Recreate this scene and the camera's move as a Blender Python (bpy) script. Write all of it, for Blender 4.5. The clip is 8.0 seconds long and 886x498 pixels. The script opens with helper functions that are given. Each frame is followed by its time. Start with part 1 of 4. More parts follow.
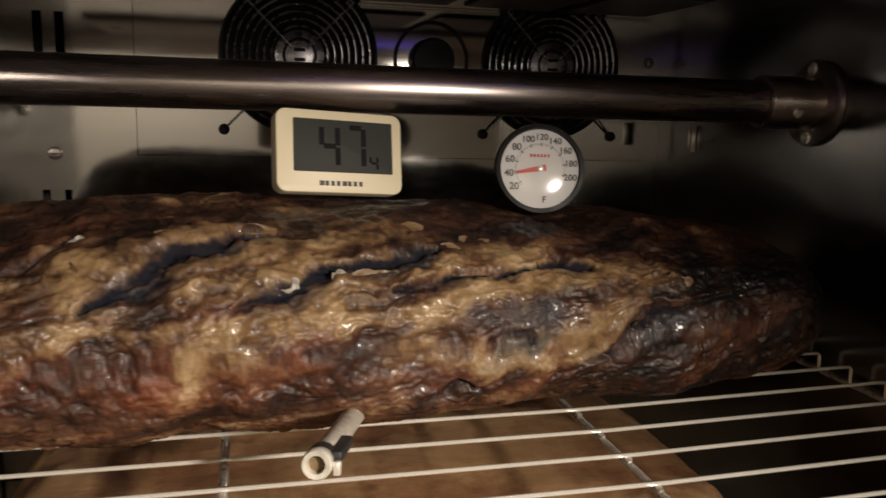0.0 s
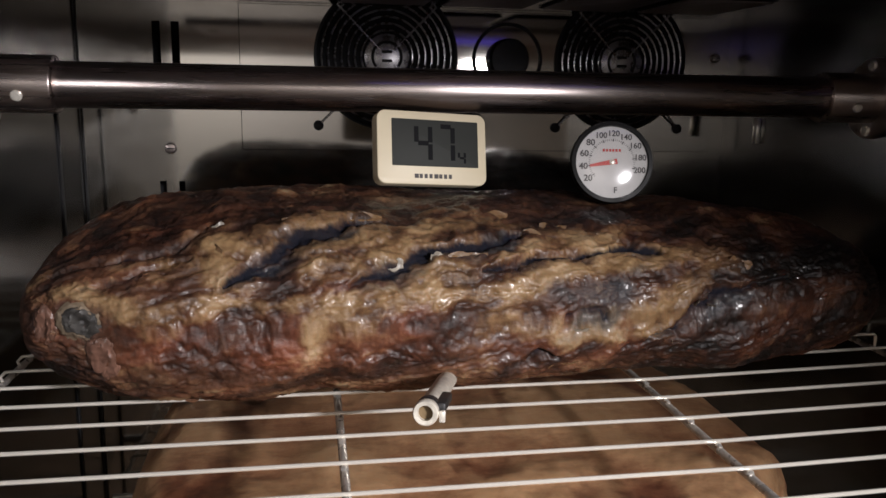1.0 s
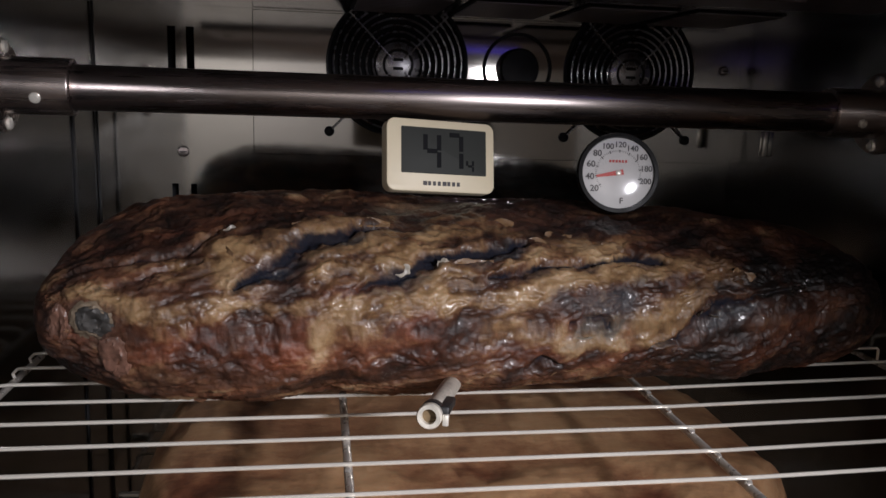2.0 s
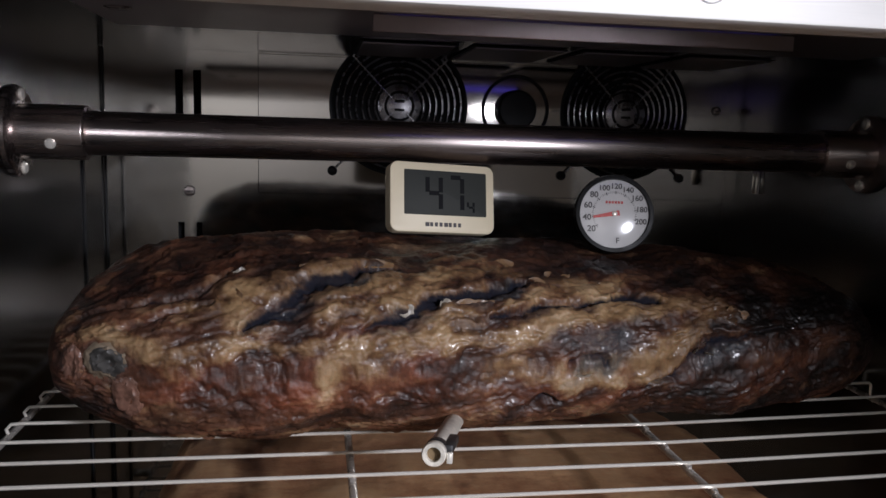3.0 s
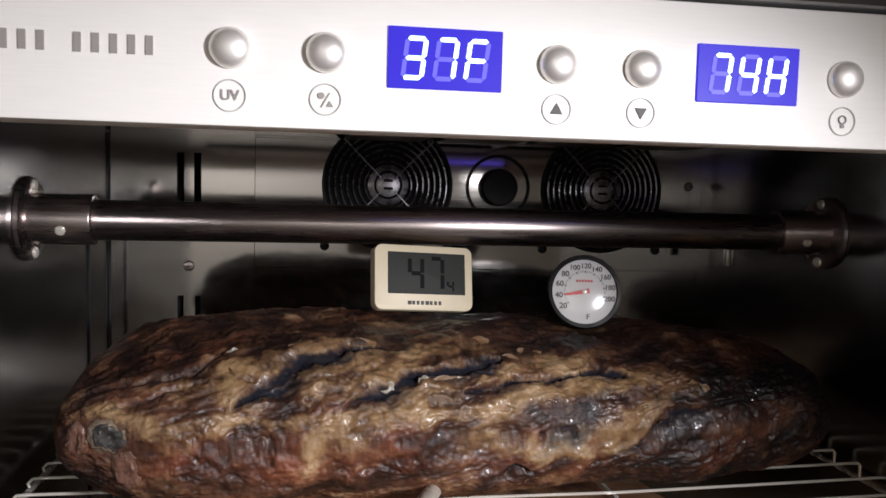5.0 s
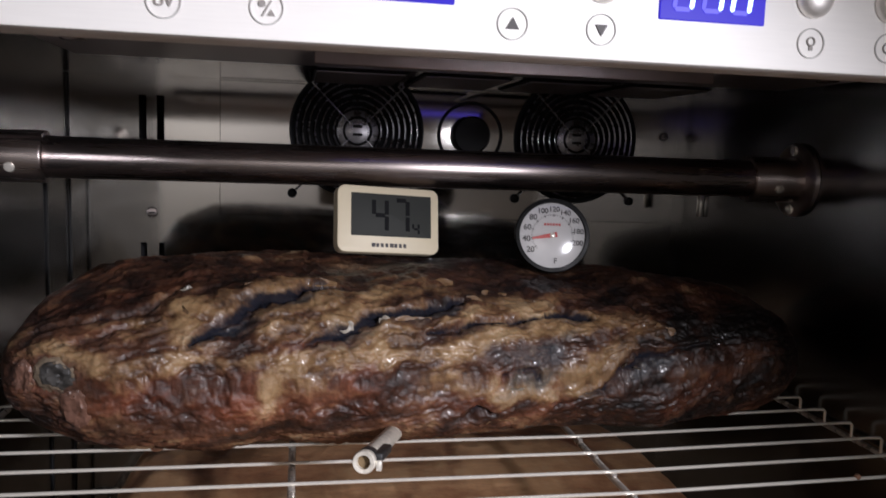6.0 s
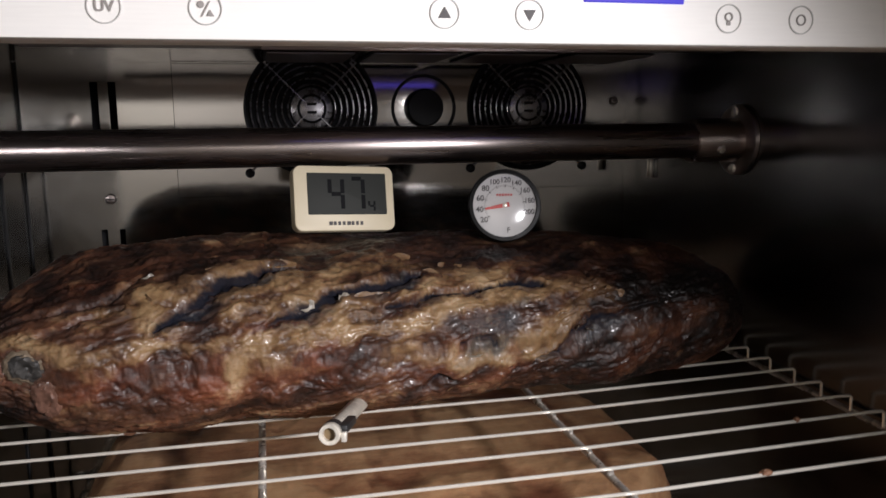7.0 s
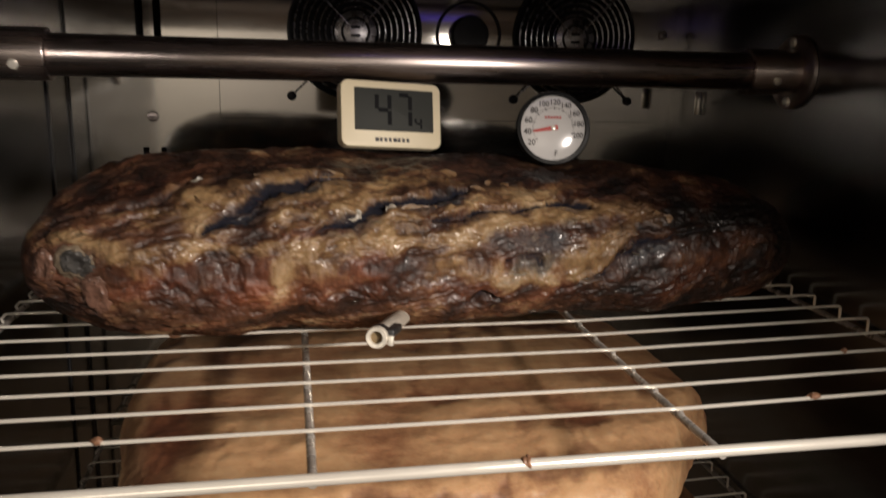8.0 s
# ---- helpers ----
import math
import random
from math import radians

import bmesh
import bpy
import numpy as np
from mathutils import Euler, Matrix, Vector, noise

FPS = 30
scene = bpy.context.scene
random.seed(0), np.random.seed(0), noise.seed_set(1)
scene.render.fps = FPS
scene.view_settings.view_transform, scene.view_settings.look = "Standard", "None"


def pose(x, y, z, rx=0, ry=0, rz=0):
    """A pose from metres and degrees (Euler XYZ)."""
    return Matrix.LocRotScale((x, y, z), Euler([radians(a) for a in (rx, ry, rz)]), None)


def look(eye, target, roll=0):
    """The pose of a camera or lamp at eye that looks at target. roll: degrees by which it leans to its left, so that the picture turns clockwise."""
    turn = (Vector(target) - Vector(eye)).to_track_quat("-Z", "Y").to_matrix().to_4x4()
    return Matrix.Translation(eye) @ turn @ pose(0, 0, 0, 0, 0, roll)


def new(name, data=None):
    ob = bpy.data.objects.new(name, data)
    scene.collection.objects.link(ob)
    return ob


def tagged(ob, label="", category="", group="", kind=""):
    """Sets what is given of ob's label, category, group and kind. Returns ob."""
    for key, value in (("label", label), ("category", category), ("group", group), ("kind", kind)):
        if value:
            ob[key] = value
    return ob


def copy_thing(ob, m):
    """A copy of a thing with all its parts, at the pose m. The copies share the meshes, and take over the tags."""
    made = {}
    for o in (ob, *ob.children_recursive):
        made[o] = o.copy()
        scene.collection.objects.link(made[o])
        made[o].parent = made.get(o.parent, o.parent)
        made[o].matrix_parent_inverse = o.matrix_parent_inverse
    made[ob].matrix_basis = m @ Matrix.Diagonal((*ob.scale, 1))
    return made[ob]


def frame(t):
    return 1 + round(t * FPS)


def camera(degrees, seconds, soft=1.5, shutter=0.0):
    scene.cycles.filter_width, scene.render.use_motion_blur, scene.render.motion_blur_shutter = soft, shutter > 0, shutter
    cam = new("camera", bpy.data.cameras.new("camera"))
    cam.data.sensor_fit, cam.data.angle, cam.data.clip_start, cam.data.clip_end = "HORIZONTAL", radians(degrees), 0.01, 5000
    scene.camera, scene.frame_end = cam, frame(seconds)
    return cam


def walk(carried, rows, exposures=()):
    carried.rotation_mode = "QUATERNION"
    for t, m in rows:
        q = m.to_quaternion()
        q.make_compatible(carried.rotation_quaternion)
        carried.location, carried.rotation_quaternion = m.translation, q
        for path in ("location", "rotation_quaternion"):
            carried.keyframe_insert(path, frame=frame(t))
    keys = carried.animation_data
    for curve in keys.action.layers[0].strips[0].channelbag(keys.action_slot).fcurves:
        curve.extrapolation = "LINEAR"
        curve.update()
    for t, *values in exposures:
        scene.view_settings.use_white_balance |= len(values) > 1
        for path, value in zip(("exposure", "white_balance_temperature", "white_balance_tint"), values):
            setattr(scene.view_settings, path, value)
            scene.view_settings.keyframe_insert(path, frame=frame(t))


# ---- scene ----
import functools

cam = camera(58.3, 8.0, soft=1.5, shutter=0.4)
# seconds, eye in metres, tilt from straight down, lean, turn
ROWS = [
    (0, -0.0705, -0.4205, 1.1398, 79.97, 1.56, -14.11),
    (0.5, -0.0875, -0.4407, 1.1476, 79.34, 1.74, -11.54),
    (1, -0.0924, -0.4650, 1.1471, 78.95, 0.97, -9.61),
    (2.3, -0.0931, -0.4744, 1.1503, 79.82, 2.10, -9.09),
    (2.5, -0.0963, -0.4785, 1.1528, 80.57, 2.06, -9.21),
    (3, -0.0973, -0.4820, 1.1558, 81.57, 1.77, -9.14),
    (3.5, -0.0971, -0.4858, 1.1597, 82.12, 1.34, -8.90),
    (4, -0.1009, -0.4959, 1.1649, 83.16, 1.65, -8.68),
    (4.5, -0.1001, -0.5148, 1.1743, 85.08, 1.62, -8.64),
    (4.7, -0.0965, -0.5153, 1.1748, 85.77, 1.54, -8.76),
    (5.8, -0.0814, -0.5097, 1.1620, 83.91, 1.81, -9.92),
    (6, -0.0781, -0.5070, 1.1589, 83.13, 2.01, -10.31),
    (6.5, -0.0672, -0.5006, 1.1538, 81.40, 1.79, -11.18),
    (7, -0.0731, -0.5219, 1.1662, 80.64, -0.54, -12.60),
    (7.2, -0.0829, -0.5180, 1.1563, 79.55, -2.59, -12.12),
    (7.3, -0.0810, -0.5116, 1.1343, 79.15, -2.80, -12.78),
    (7.5, -0.0639, -0.4967, 1.1160, 76.60, -3.10, -11.27),
    (7.7, -0.0677, -0.4996, 1.1256, 76.11, -0.58, -10.61),
    (8, -0.0856, -0.5196, 1.1440, 77.40, 1.32, -10.89),
]
walk(cam, [(t, pose(x, y, z, rx, 0, rz) @ pose(0, 0, 0, 0, 0, lean)) for t, x, y, z, rx, lean, rz in ROWS],
     [(0.0, 0.1, 6050, 15), (0.5, 0.15, 5300, 17), (1.0, 0.2, 5250, 18), (2.5, -0.22, 5000, 19), (3.5, -0.22, 4900, 18), (4.5, 0.32, 5200, 17), (6.0, 0.0, 5050, 20), (7.0, 0.08, 5200, 18), (7.5, -0.2, 6500, 14), (8.0, 0.0, 5850, 17)])

# ---- world and lights ----
world = bpy.data.worlds.new("world")
world.use_nodes = True
world.node_tree.nodes["Background"].inputs[0].default_value = (0.30, 0.24, 0.18, 1)
world.node_tree.nodes["Background"].inputs[1].default_value = 0.05
scene.world = world
scene.view_settings.exposure = 0.0


def area(name, power, colour, m, width, height):
    lamp = bpy.data.lights.new(name, "AREA")
    lamp.shape, lamp.size, lamp.size_y, lamp.energy, lamp.color = "RECTANGLE", width, height, power, colour
    ob = new(name, lamp)
    ob.matrix_world = m
    return ob


# the lamp that is held in front of the open cabinet
torch = bpy.data.lights.new("torch_light", "SPOT")
torch.energy, torch.color, torch.shadow_soft_size, torch.spot_size, torch.spot_blend = 23.0, (1.0, 0.865, 0.665), 0.030, radians(80), 1.0
new("torch_light", torch).matrix_world = look((0.22, -0.66, 1.218), (-0.170, -0.19, 0.91))
# unseen lamp, added to brighten the south wall that the steel mirrors
area("wall_wash_light", 10.5, (1.0, 0.92, 0.78), look((-0.42, -1.80, 1.72), (-0.40, -2.2, 1.24)), 0.55, 0.20)

# ---- materials ----


def material(name):
    m = bpy.data.materials.new(name)
    m.use_nodes = True
    return m, m.node_tree.nodes, m.node_tree.links, m.node_tree.nodes["Principled BSDF"]


def noise_node(nodes, links, scale, detail=4.0, stretch=(1, 1, 1), coords="Object", rough=0.55):
    tc, mp, nz = nodes.new("ShaderNodeTexCoord"), nodes.new("ShaderNodeMapping"), nodes.new("ShaderNodeTexNoise")
    mp.inputs["Scale"].default_value = stretch
    nz.inputs["Scale"].default_value, nz.inputs["Detail"].default_value, nz.inputs["Roughness"].default_value = scale, detail, rough
    links.new(tc.outputs[coords], mp.inputs["Vector"])
    links.new(mp.outputs["Vector"], nz.inputs["Vector"])
    return nz


def ramp(nodes, links, source, stops):
    r = nodes.new("ShaderNodeValToRGB")
    while len(r.color_ramp.elements) < len(stops):
        r.color_ramp.elements.new(0.5)
    for e, (at, c) in zip(r.color_ramp.elements, stops):
        e.position, e.color = at, (*c, 1) if len(c) == 3 else (c[0], c[0], c[0], 1)
    links.new(source, r.inputs["Fac"])
    return r.outputs["Color"]


def mix(nodes, links, fac, a, b, blend="MIX"):
    n = nodes.new("ShaderNodeMix")
    n.data_type, n.blend_type = "RGBA", blend
    for value, socket in ((fac, n.inputs[0]), (a, n.inputs[6]), (b, n.inputs[7])):
        if isinstance(value, bpy.types.NodeSocket):
            links.new(value, socket)
        elif isinstance(value, (int, float)):
            socket.default_value = value
        else:
            socket.default_value = (*value, 1)
    return n.outputs[2]


def bump(nodes, links, bsdf, height, strength, distance=0.001):
    b = nodes.new("ShaderNodeBump")
    b.inputs["Strength"].default_value, b.inputs["Distance"].default_value = strength, distance
    links.new(height, b.inputs["Height"])
    links.new(b.outputs["Normal"], bsdf.inputs["Normal"])


def surface(name, colour, rough, metal=0.0, spread=0.15, scale=40.0, stretch=(1, 1, 1), relief=0.0, rough_spread=0.1, clear=0.0):
    """A plain coat with cloudy wear in colour and gloss, and fine relief."""
    m, nodes, links, b = material(name)
    nz = noise_node(nodes, links, scale, 5.0, stretch)
    big = noise_node(nodes, links, scale / 9, 3.0)
    dark = tuple(c * (1 - spread) for c in colour)
    light = tuple(min(1.0, c * (1 + spread)) for c in colour)
    blend = nodes.new("ShaderNodeMath")
    blend.operation = "ADD"
    links.new(nz.outputs["Fac"], blend.inputs[0])
    links.new(big.outputs["Fac"], blend.inputs[1])
    half = nodes.new("ShaderNodeMath")
    half.operation = "MULTIPLY"
    half.inputs[1].default_value = 0.5
    links.new(blend.outputs[0], half.inputs[0])
    links.new(ramp(nodes, links, half.outputs[0], [(0.35, dark), (0.65, light)]), b.inputs["Base Color"])
    lo, hi = max(0.02, rough - rough_spread), min(1.0, rough + rough_spread)
    links.new(ramp(nodes, links, half.outputs[0], [(0.35, (lo,)), (0.65, (hi,))]), b.inputs["Roughness"])
    b.inputs["Metallic"].default_value = metal
    b.inputs["Coat Weight"].default_value = clear
    if relief:
        bump(nodes, links, b, nz.outputs["Fac"], relief, 0.0005)
    return m


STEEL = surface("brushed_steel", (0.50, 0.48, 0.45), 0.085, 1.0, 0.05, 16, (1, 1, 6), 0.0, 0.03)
# base colour about half the back's, so that the dim sides stay dark
STEEL_SIDE = surface("dark_satin_steel", (0.26, 0.26, 0.26), 0.22, 1.0, 0.10, 14, (1, 1, 4), 0.0, 0.05)
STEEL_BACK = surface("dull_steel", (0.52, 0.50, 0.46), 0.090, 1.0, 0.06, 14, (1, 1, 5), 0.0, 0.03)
CEILING_STEEL = surface("ceiling_steel", (0.50, 0.48, 0.48), 0.16, 1.0, 0.08, 14, (5, 1, 1), 0.0, 0.05)
PLATE_STEEL = surface("plate_steel", (0.46, 0.41, 0.41), 0.36, 1.0, 0.08, 14, (5, 1, 1), 0.0, 0.05)
BAR_STEEL = surface("dark_bar_steel", (0.46, 0.43, 0.39), 0.30, 0.5, 0.3, 160, (1, 1, 1), 0.0, 0.1)
CHROME = surface("chrome_wire", (0.97, 0.92, 0.82), 0.18, 0.55, 0.05, 45, (1, 1, 1), 0.0, 0.06)
TUBE = surface("stainless_tube", (0.41, 0.36, 0.34), 0.28, 1.0, 0.10, 50, (0.3, 6, 6), 0.02, 0.06)
PANEL = surface("brushed_panel", (0.92, 0.90, 0.86), 0.45, 0.0, 0.03, 60, (1, 1, 20), 0.02, 0.05)
BLACK = surface("black_plastic", (0.012, 0.012, 0.013), 0.45, 0.0, 0.3, 80, relief=0.05)
# near-black colour for the unlit depth of slots, fan holes and vents
HOLE_SHADE = surface("recess_shade", (0.010, 0.010, 0.012), 0.8, 0.0, 0.2, 40)
GRILLE = surface("grille_wire", (0.45, 0.44, 0.45), 0.28, 1.0, 0.2, 200)
CREAM = surface("cream_plastic", (0.66, 0.58, 0.40), 0.45, 0.0, 0.04, 50, relief=0.02)
LCD = surface("lcd_glass", (0.040, 0.042, 0.038), 0.55, 0.0, 0.05, 20)
LCD_INK = surface("lcd_ink", (0.012, 0.012, 0.013), 0.6, 0.0, 0.05, 20)
LCD.node_tree.nodes["Principled BSDF"].inputs["Specular IOR Level"].default_value = 0.12
LCD_INK.node_tree.nodes["Principled BSDF"].inputs["Specular IOR Level"].default_value = 0.03
INK = surface("printed_ink", (0.06, 0.055, 0.055), 0.6, 0.0, 0.1, 60)
PALE_INK = surface("pale_ink", (0.52, 0.51, 0.49), 0.6, 0.0, 0.1, 60)
GREY_INK = surface("grey_ink", (0.30, 0.28, 0.26), 0.6, 0.0, 0.1, 60)
RED_INK = surface("red_needle", (0.45, 0.03, 0.02), 0.5, 0.0, 0.1, 60)
DIAL_WHITE = surface("dial_face", (0.56, 0.55, 0.54), 0.7, 0.0, 0.04, 60)
BUTTON = surface("button_steel", (0.90, 0.87, 0.83), 0.42, 0.72, 0.04, 60)
ROOM = surface("room_paint", (0.62, 0.56, 0.46), 0.8, 0.0, 0.06, 3)
ROOM_FLOOR = surface("room_floor", (0.22, 0.15, 0.09), 0.5, 0.0, 0.25, 6, (1, 8, 1))
SHELL = surface("cabinet_shell", (0.05, 0.05, 0.052), 0.5, 0.0, 0.1, 60)


def glass_material():
    """A thin clear cover: what lies behind shows through, with a Fresnel gloss on it."""
    m, nodes, links, b = material("clear_lens")
    clear, gloss, blend, edge = nodes.new("ShaderNodeBsdfTransparent"), nodes.new("ShaderNodeBsdfGlossy"), nodes.new("ShaderNodeMixShader"), nodes.new("ShaderNodeFresnel")
    gloss.inputs["Roughness"].default_value, edge.inputs["IOR"].default_value = 0.14, 1.75
    links.new(edge.outputs[0], blend.inputs[0])
    links.new(clear.outputs[0], blend.inputs[1])
    links.new(gloss.outputs[0], blend.inputs[2])
    links.new(blend.outputs[0], nodes["Material Output"].inputs["Surface"])
    nodes.remove(b)
    return m


def glow_material(name, colour, strength):
    m, nodes, links, b = material(name)
    b.inputs["Base Color"].default_value = (*(0.15 * c for c in colour), 1)
    b.inputs["Emission Color"].default_value = (*colour, 1)
    b.inputs["Emission Strength"].default_value = strength
    b.inputs["Roughness"].default_value = 0.4
    b.inputs["Specular IOR Level"].default_value = 0.15
    return m


GLASS = glass_material()
BLUE_BACK = glow_material("display_blue", (0.06, 0.035, 0.56), 0.75)
BLUE_DIM = glow_material("display_unlit_segment", (0.20, 0.16, 0.75), 0.9)
SEGMENT = glow_material("display_lit_segment", (0.75, 0.90, 1.0), 2.5)
VIOLET = glow_material("violet_tube", (0.22, 0.14, 0.85), 0.5)

# ---- mesh helpers ----


def mesh_of(name, bm, mat, smooth=True):
    me = bpy.data.meshes.new(name)
    bm.normal_update()
    bm.to_mesh(me)
    bm.free()
    me.materials.append(mat)
    if smooth:
        me.shade_smooth()
        me.set_sharp_from_angle(angle=radians(38))
    return me


def part(name, bm, mat, parent=None, label="", smooth=True):
    ob = new(name, mesh_of(name, bm, mat, smooth))
    ob.parent = parent
    return tagged(ob, label=label)


def thing(name, label, category, m=None, group="", kind=""):
    ob = new(name)
    if m is not None:
        ob.matrix_basis = m
    ob.empty_display_size = 0.02
    return tagged(ob, label, category, group, kind)


def box(x0, x1, y0, y1, z0, z1, bevel=0.0, segments=2):
    bm = bmesh.new()
    bmesh.ops.create_cube(bm, size=1.0, matrix=Matrix.Translation(((x0 + x1) / 2, (y0 + y1) / 2, (z0 + z1) / 2)) @ Matrix.Diagonal((x1 - x0, y1 - y0, z1 - z0, 1)))
    if bevel:
        bmesh.ops.bevel(bm, geom=bm.edges[:], offset=bevel, segments=segments, profile=0.5, affect="EDGES")
    return bm


def lathe(profile, m=Matrix(), steps=48, cap=True):
    """Turns (radius, height) pairs about z."""
    bm = bmesh.new()
    rings = []
    for r, h in profile:
        rings.append([bm.verts.new(m @ Vector((r * math.cos(a), r * math.sin(a), h))) for a in (2 * math.pi * k / steps for k in range(steps))])
    for lo, hi in zip(rings, rings[1:]):
        for k in range(steps):
            bm.faces.new((lo[k], lo[(k + 1) % steps], hi[(k + 1) % steps], hi[k]))
    if cap:
        bm.faces.new(rings[0][::-1])
        bm.faces.new(rings[-1])
    return bm


def tube(points, radius, sides=10, closed=False, join=None):
    """A round bar along points."""
    bm = join or bmesh.new()
    pts = [Vector(p) for p in points]
    rings, n = [], len(pts)
    for i, p in enumerate(pts):
        a = pts[(i - 1) % n] if closed or i else p
        b = pts[(i + 1) % n] if closed or i < n - 1 else p
        d = (b - a).normalized()
        side = d.cross(Vector((0.123, 0.31, 0.94))).normalized()
        if rings:
            side = (last - d * last.dot(d)).normalized()
        last = side
        up = d.cross(side)
        rings.append([bm.verts.new(p + radius * (math.cos(t) * side + math.sin(t) * up)) for t in (2 * math.pi * k / sides for k in range(sides))])
    pairs = list(zip(rings, rings[1:])) + ([(rings[-1], rings[0])] if closed else [])
    for lo, hi in pairs:
        for k in range(sides):
            bm.faces.new((lo[k], lo[(k + 1) % sides], hi[(k + 1) % sides], hi[k]))
    if not closed:
        bm.faces.new(rings[0][::-1])
        bm.faces.new(rings[-1])
    return bm


def arc(cx, cz, r, y, steps=48, start=0.0, end=360.0):
    return [(cx + r * math.cos(radians(a)), y, cz + r * math.sin(radians(a))) for a in (start + (end - start) * k / steps for k in range(steps + (end - start < 360)))]


def wall_with_holes(x0, x1, z0, z1, y, depth, holes):
    """A sheet facing -y with rectangular slots cut through it: a grid of cells, the cut ones left out."""
    xs = sorted({x0, x1, *(h[0] for h in holes), *(h[1] for h in holes)})
    zs = sorted({z0, z1, *(h[2] for h in holes), *(h[3] for h in holes)})
    bm, made = bmesh.new(), {}

    def vert(x, z):
        if (x, z) not in made:
            made[x, z] = bm.verts.new((x, y, z))
        return made[x, z]

    for a, b in zip(xs, xs[1:]):
        for c, d in zip(zs, zs[1:]):
            if not any(h[0] <= a and b <= h[1] and h[2] <= c and d <= h[3] for h in holes):
                bm.faces.new((vert(a, c), vert(b, c), vert(b, d), vert(a, d)))
    out = bmesh.ops.extrude_face_region(bm, geom=bm.faces[:])
    bmesh.ops.translate(bm, vec=(0, depth, 0), verts=[v for v in out["geom"] if isinstance(v, bmesh.types.BMVert)])
    bmesh.ops.recalc_face_normals(bm, faces=bm.faces[:])
    return bm


# ---- the kitchen round the cabinet ----
def structure(name, bm, mat, label, category, smooth=False):
    return tagged(part(name, bm, mat, smooth=smooth), label, category, kind="structure")


structure("floor", box(-1.8, 1.8, -2.2, 0.7, -0.05, 0.0), ROOM_FLOOR, "brown wooden kitchen floor boards", "floor")
structure("wall_south", box(-1.8, 1.8, -2.3, -2.2, 0, 2.5), ROOM, "cream painted kitchen wall facing the cabinet", "wall")
structure("wall_north", box(-1.8, 1.8, 0.7, 0.8, 0, 2.5), ROOM, "cream painted kitchen wall behind the cabinet", "wall")
structure("wall_west", box(-1.9, -1.8, -2.3, 0.8, 0, 2.5), ROOM, "cream painted kitchen side wall", "wall")
structure("wall_east", box(1.8, 1.9, -2.3, 0.8, 0, 2.5), ROOM, "cream painted kitchen side wall", "wall")
structure("ceiling", box(-1.9, 1.9, -2.3, 0.8, 2.5, 2.6), ROOM, "plain cream kitchen ceiling", "ceiling")

# ---- the ageing cabinet ----
W, BACK, FRONT, TOP, CEIL = 0.265, 0.188, -0.250, 1.262, 1.214
cabinet = thing("ageing_cabinet", "stainless steel meat ageing cabinet standing open, dim inside", "refrigerator", pose(0, 0, 0))
slots = [(-0.2095, -0.2035, 1.150, 1.198), (-0.1955, -0.1895, 1.150, 1.198), (-0.2090, -0.2040, 1.030, 1.076), (-0.1945, -0.1900, 1.030, 1.076)]
part("back_wall", wall_with_holes(-W, W, 0.10, CEIL, BACK, 0.0012, slots), STEEL_BACK, cabinet, "brushed stainless back wall with vent slots", False)
part("duct_back", box(-W, W, BACK + 0.055, BACK + 0.06, 0.10, CEIL), HOLE_SHADE, cabinet)
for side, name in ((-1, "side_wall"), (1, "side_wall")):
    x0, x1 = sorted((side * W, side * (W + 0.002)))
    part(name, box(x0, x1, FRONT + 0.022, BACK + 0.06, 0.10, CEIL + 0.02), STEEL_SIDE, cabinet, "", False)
    x0, x1 = sorted((side * (W + 0.002), side * (W + 0.032)))
    part("outer_side", box(x0, x1, FRONT + 0.02, BACK + 0.09, 0.06, TOP, 0.002), SHELL, cabinet)
    x0, x1 = sorted((side * (W + 0.0005), side * (W + 0.032)))
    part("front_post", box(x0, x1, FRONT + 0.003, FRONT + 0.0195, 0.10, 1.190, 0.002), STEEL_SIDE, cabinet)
part("outer_back", box(-W - 0.032, W + 0.032, BACK + 0.092, BACK + 0.12, 0.06, TOP), SHELL, cabinet)
part("inner_ceiling", box(-W, W, FRONT + 0.022, BACK - 0.0005, CEIL, CEIL + 0.004), CEILING_STEEL, cabinet, "shiny stainless inner ceiling")
part("outer_top", box(-W - 0.034, W + 0.034, FRONT - 0.004, BACK + 0.12, 1.2415, TOP, 0.003), STEEL_SIDE, cabinet)
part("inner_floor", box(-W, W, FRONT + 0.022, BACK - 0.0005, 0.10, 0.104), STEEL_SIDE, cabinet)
part("base", box(-W - 0.03, W + 0.03, FRONT + 0.03, BACK + 0.11, 0.0, 0.098), SHELL, cabinet)

# the raised sheet that carries the fans
fan_sheet = part("fan_sheet", box(-0.145, 0.252, BACK - 0.0022, BACK - 0.0003, 1.101, CEIL - 0.0008, 0.0005, 1), STEEL, cabinet, "raised stainless fan cover sheet")

# the plate on the ceiling, its lip and bolts, and the violet tube in it
plate = part("ceiling_plate", box(-0.211, 0.250, -0.19, 0.004, CEIL - 0.004, CEIL - 0.0005, 0.001), PLATE_STEEL, cabinet, "folded stainless cover plate")
for x in (-0.192, 0.232):
    part("bolt", lathe([(0.0066, 0), (0.0066, 0.0004), (0.0050, 0.0010), (0.0015, 0.0012)], Matrix.Translation((x, -0.070, CEIL - 0.0042)) @ Matrix.Rotation(math.pi, 4, "X"), 24), TUBE, plate)
tray = part("lamp_tray", box(-0.072, 0.145, -0.0945, -0.0932, CEIL - 0.0125, CEIL - 0.0042, 0.0005, 1), PLATE_STEEL, cabinet, "folded lip in front of the tube")
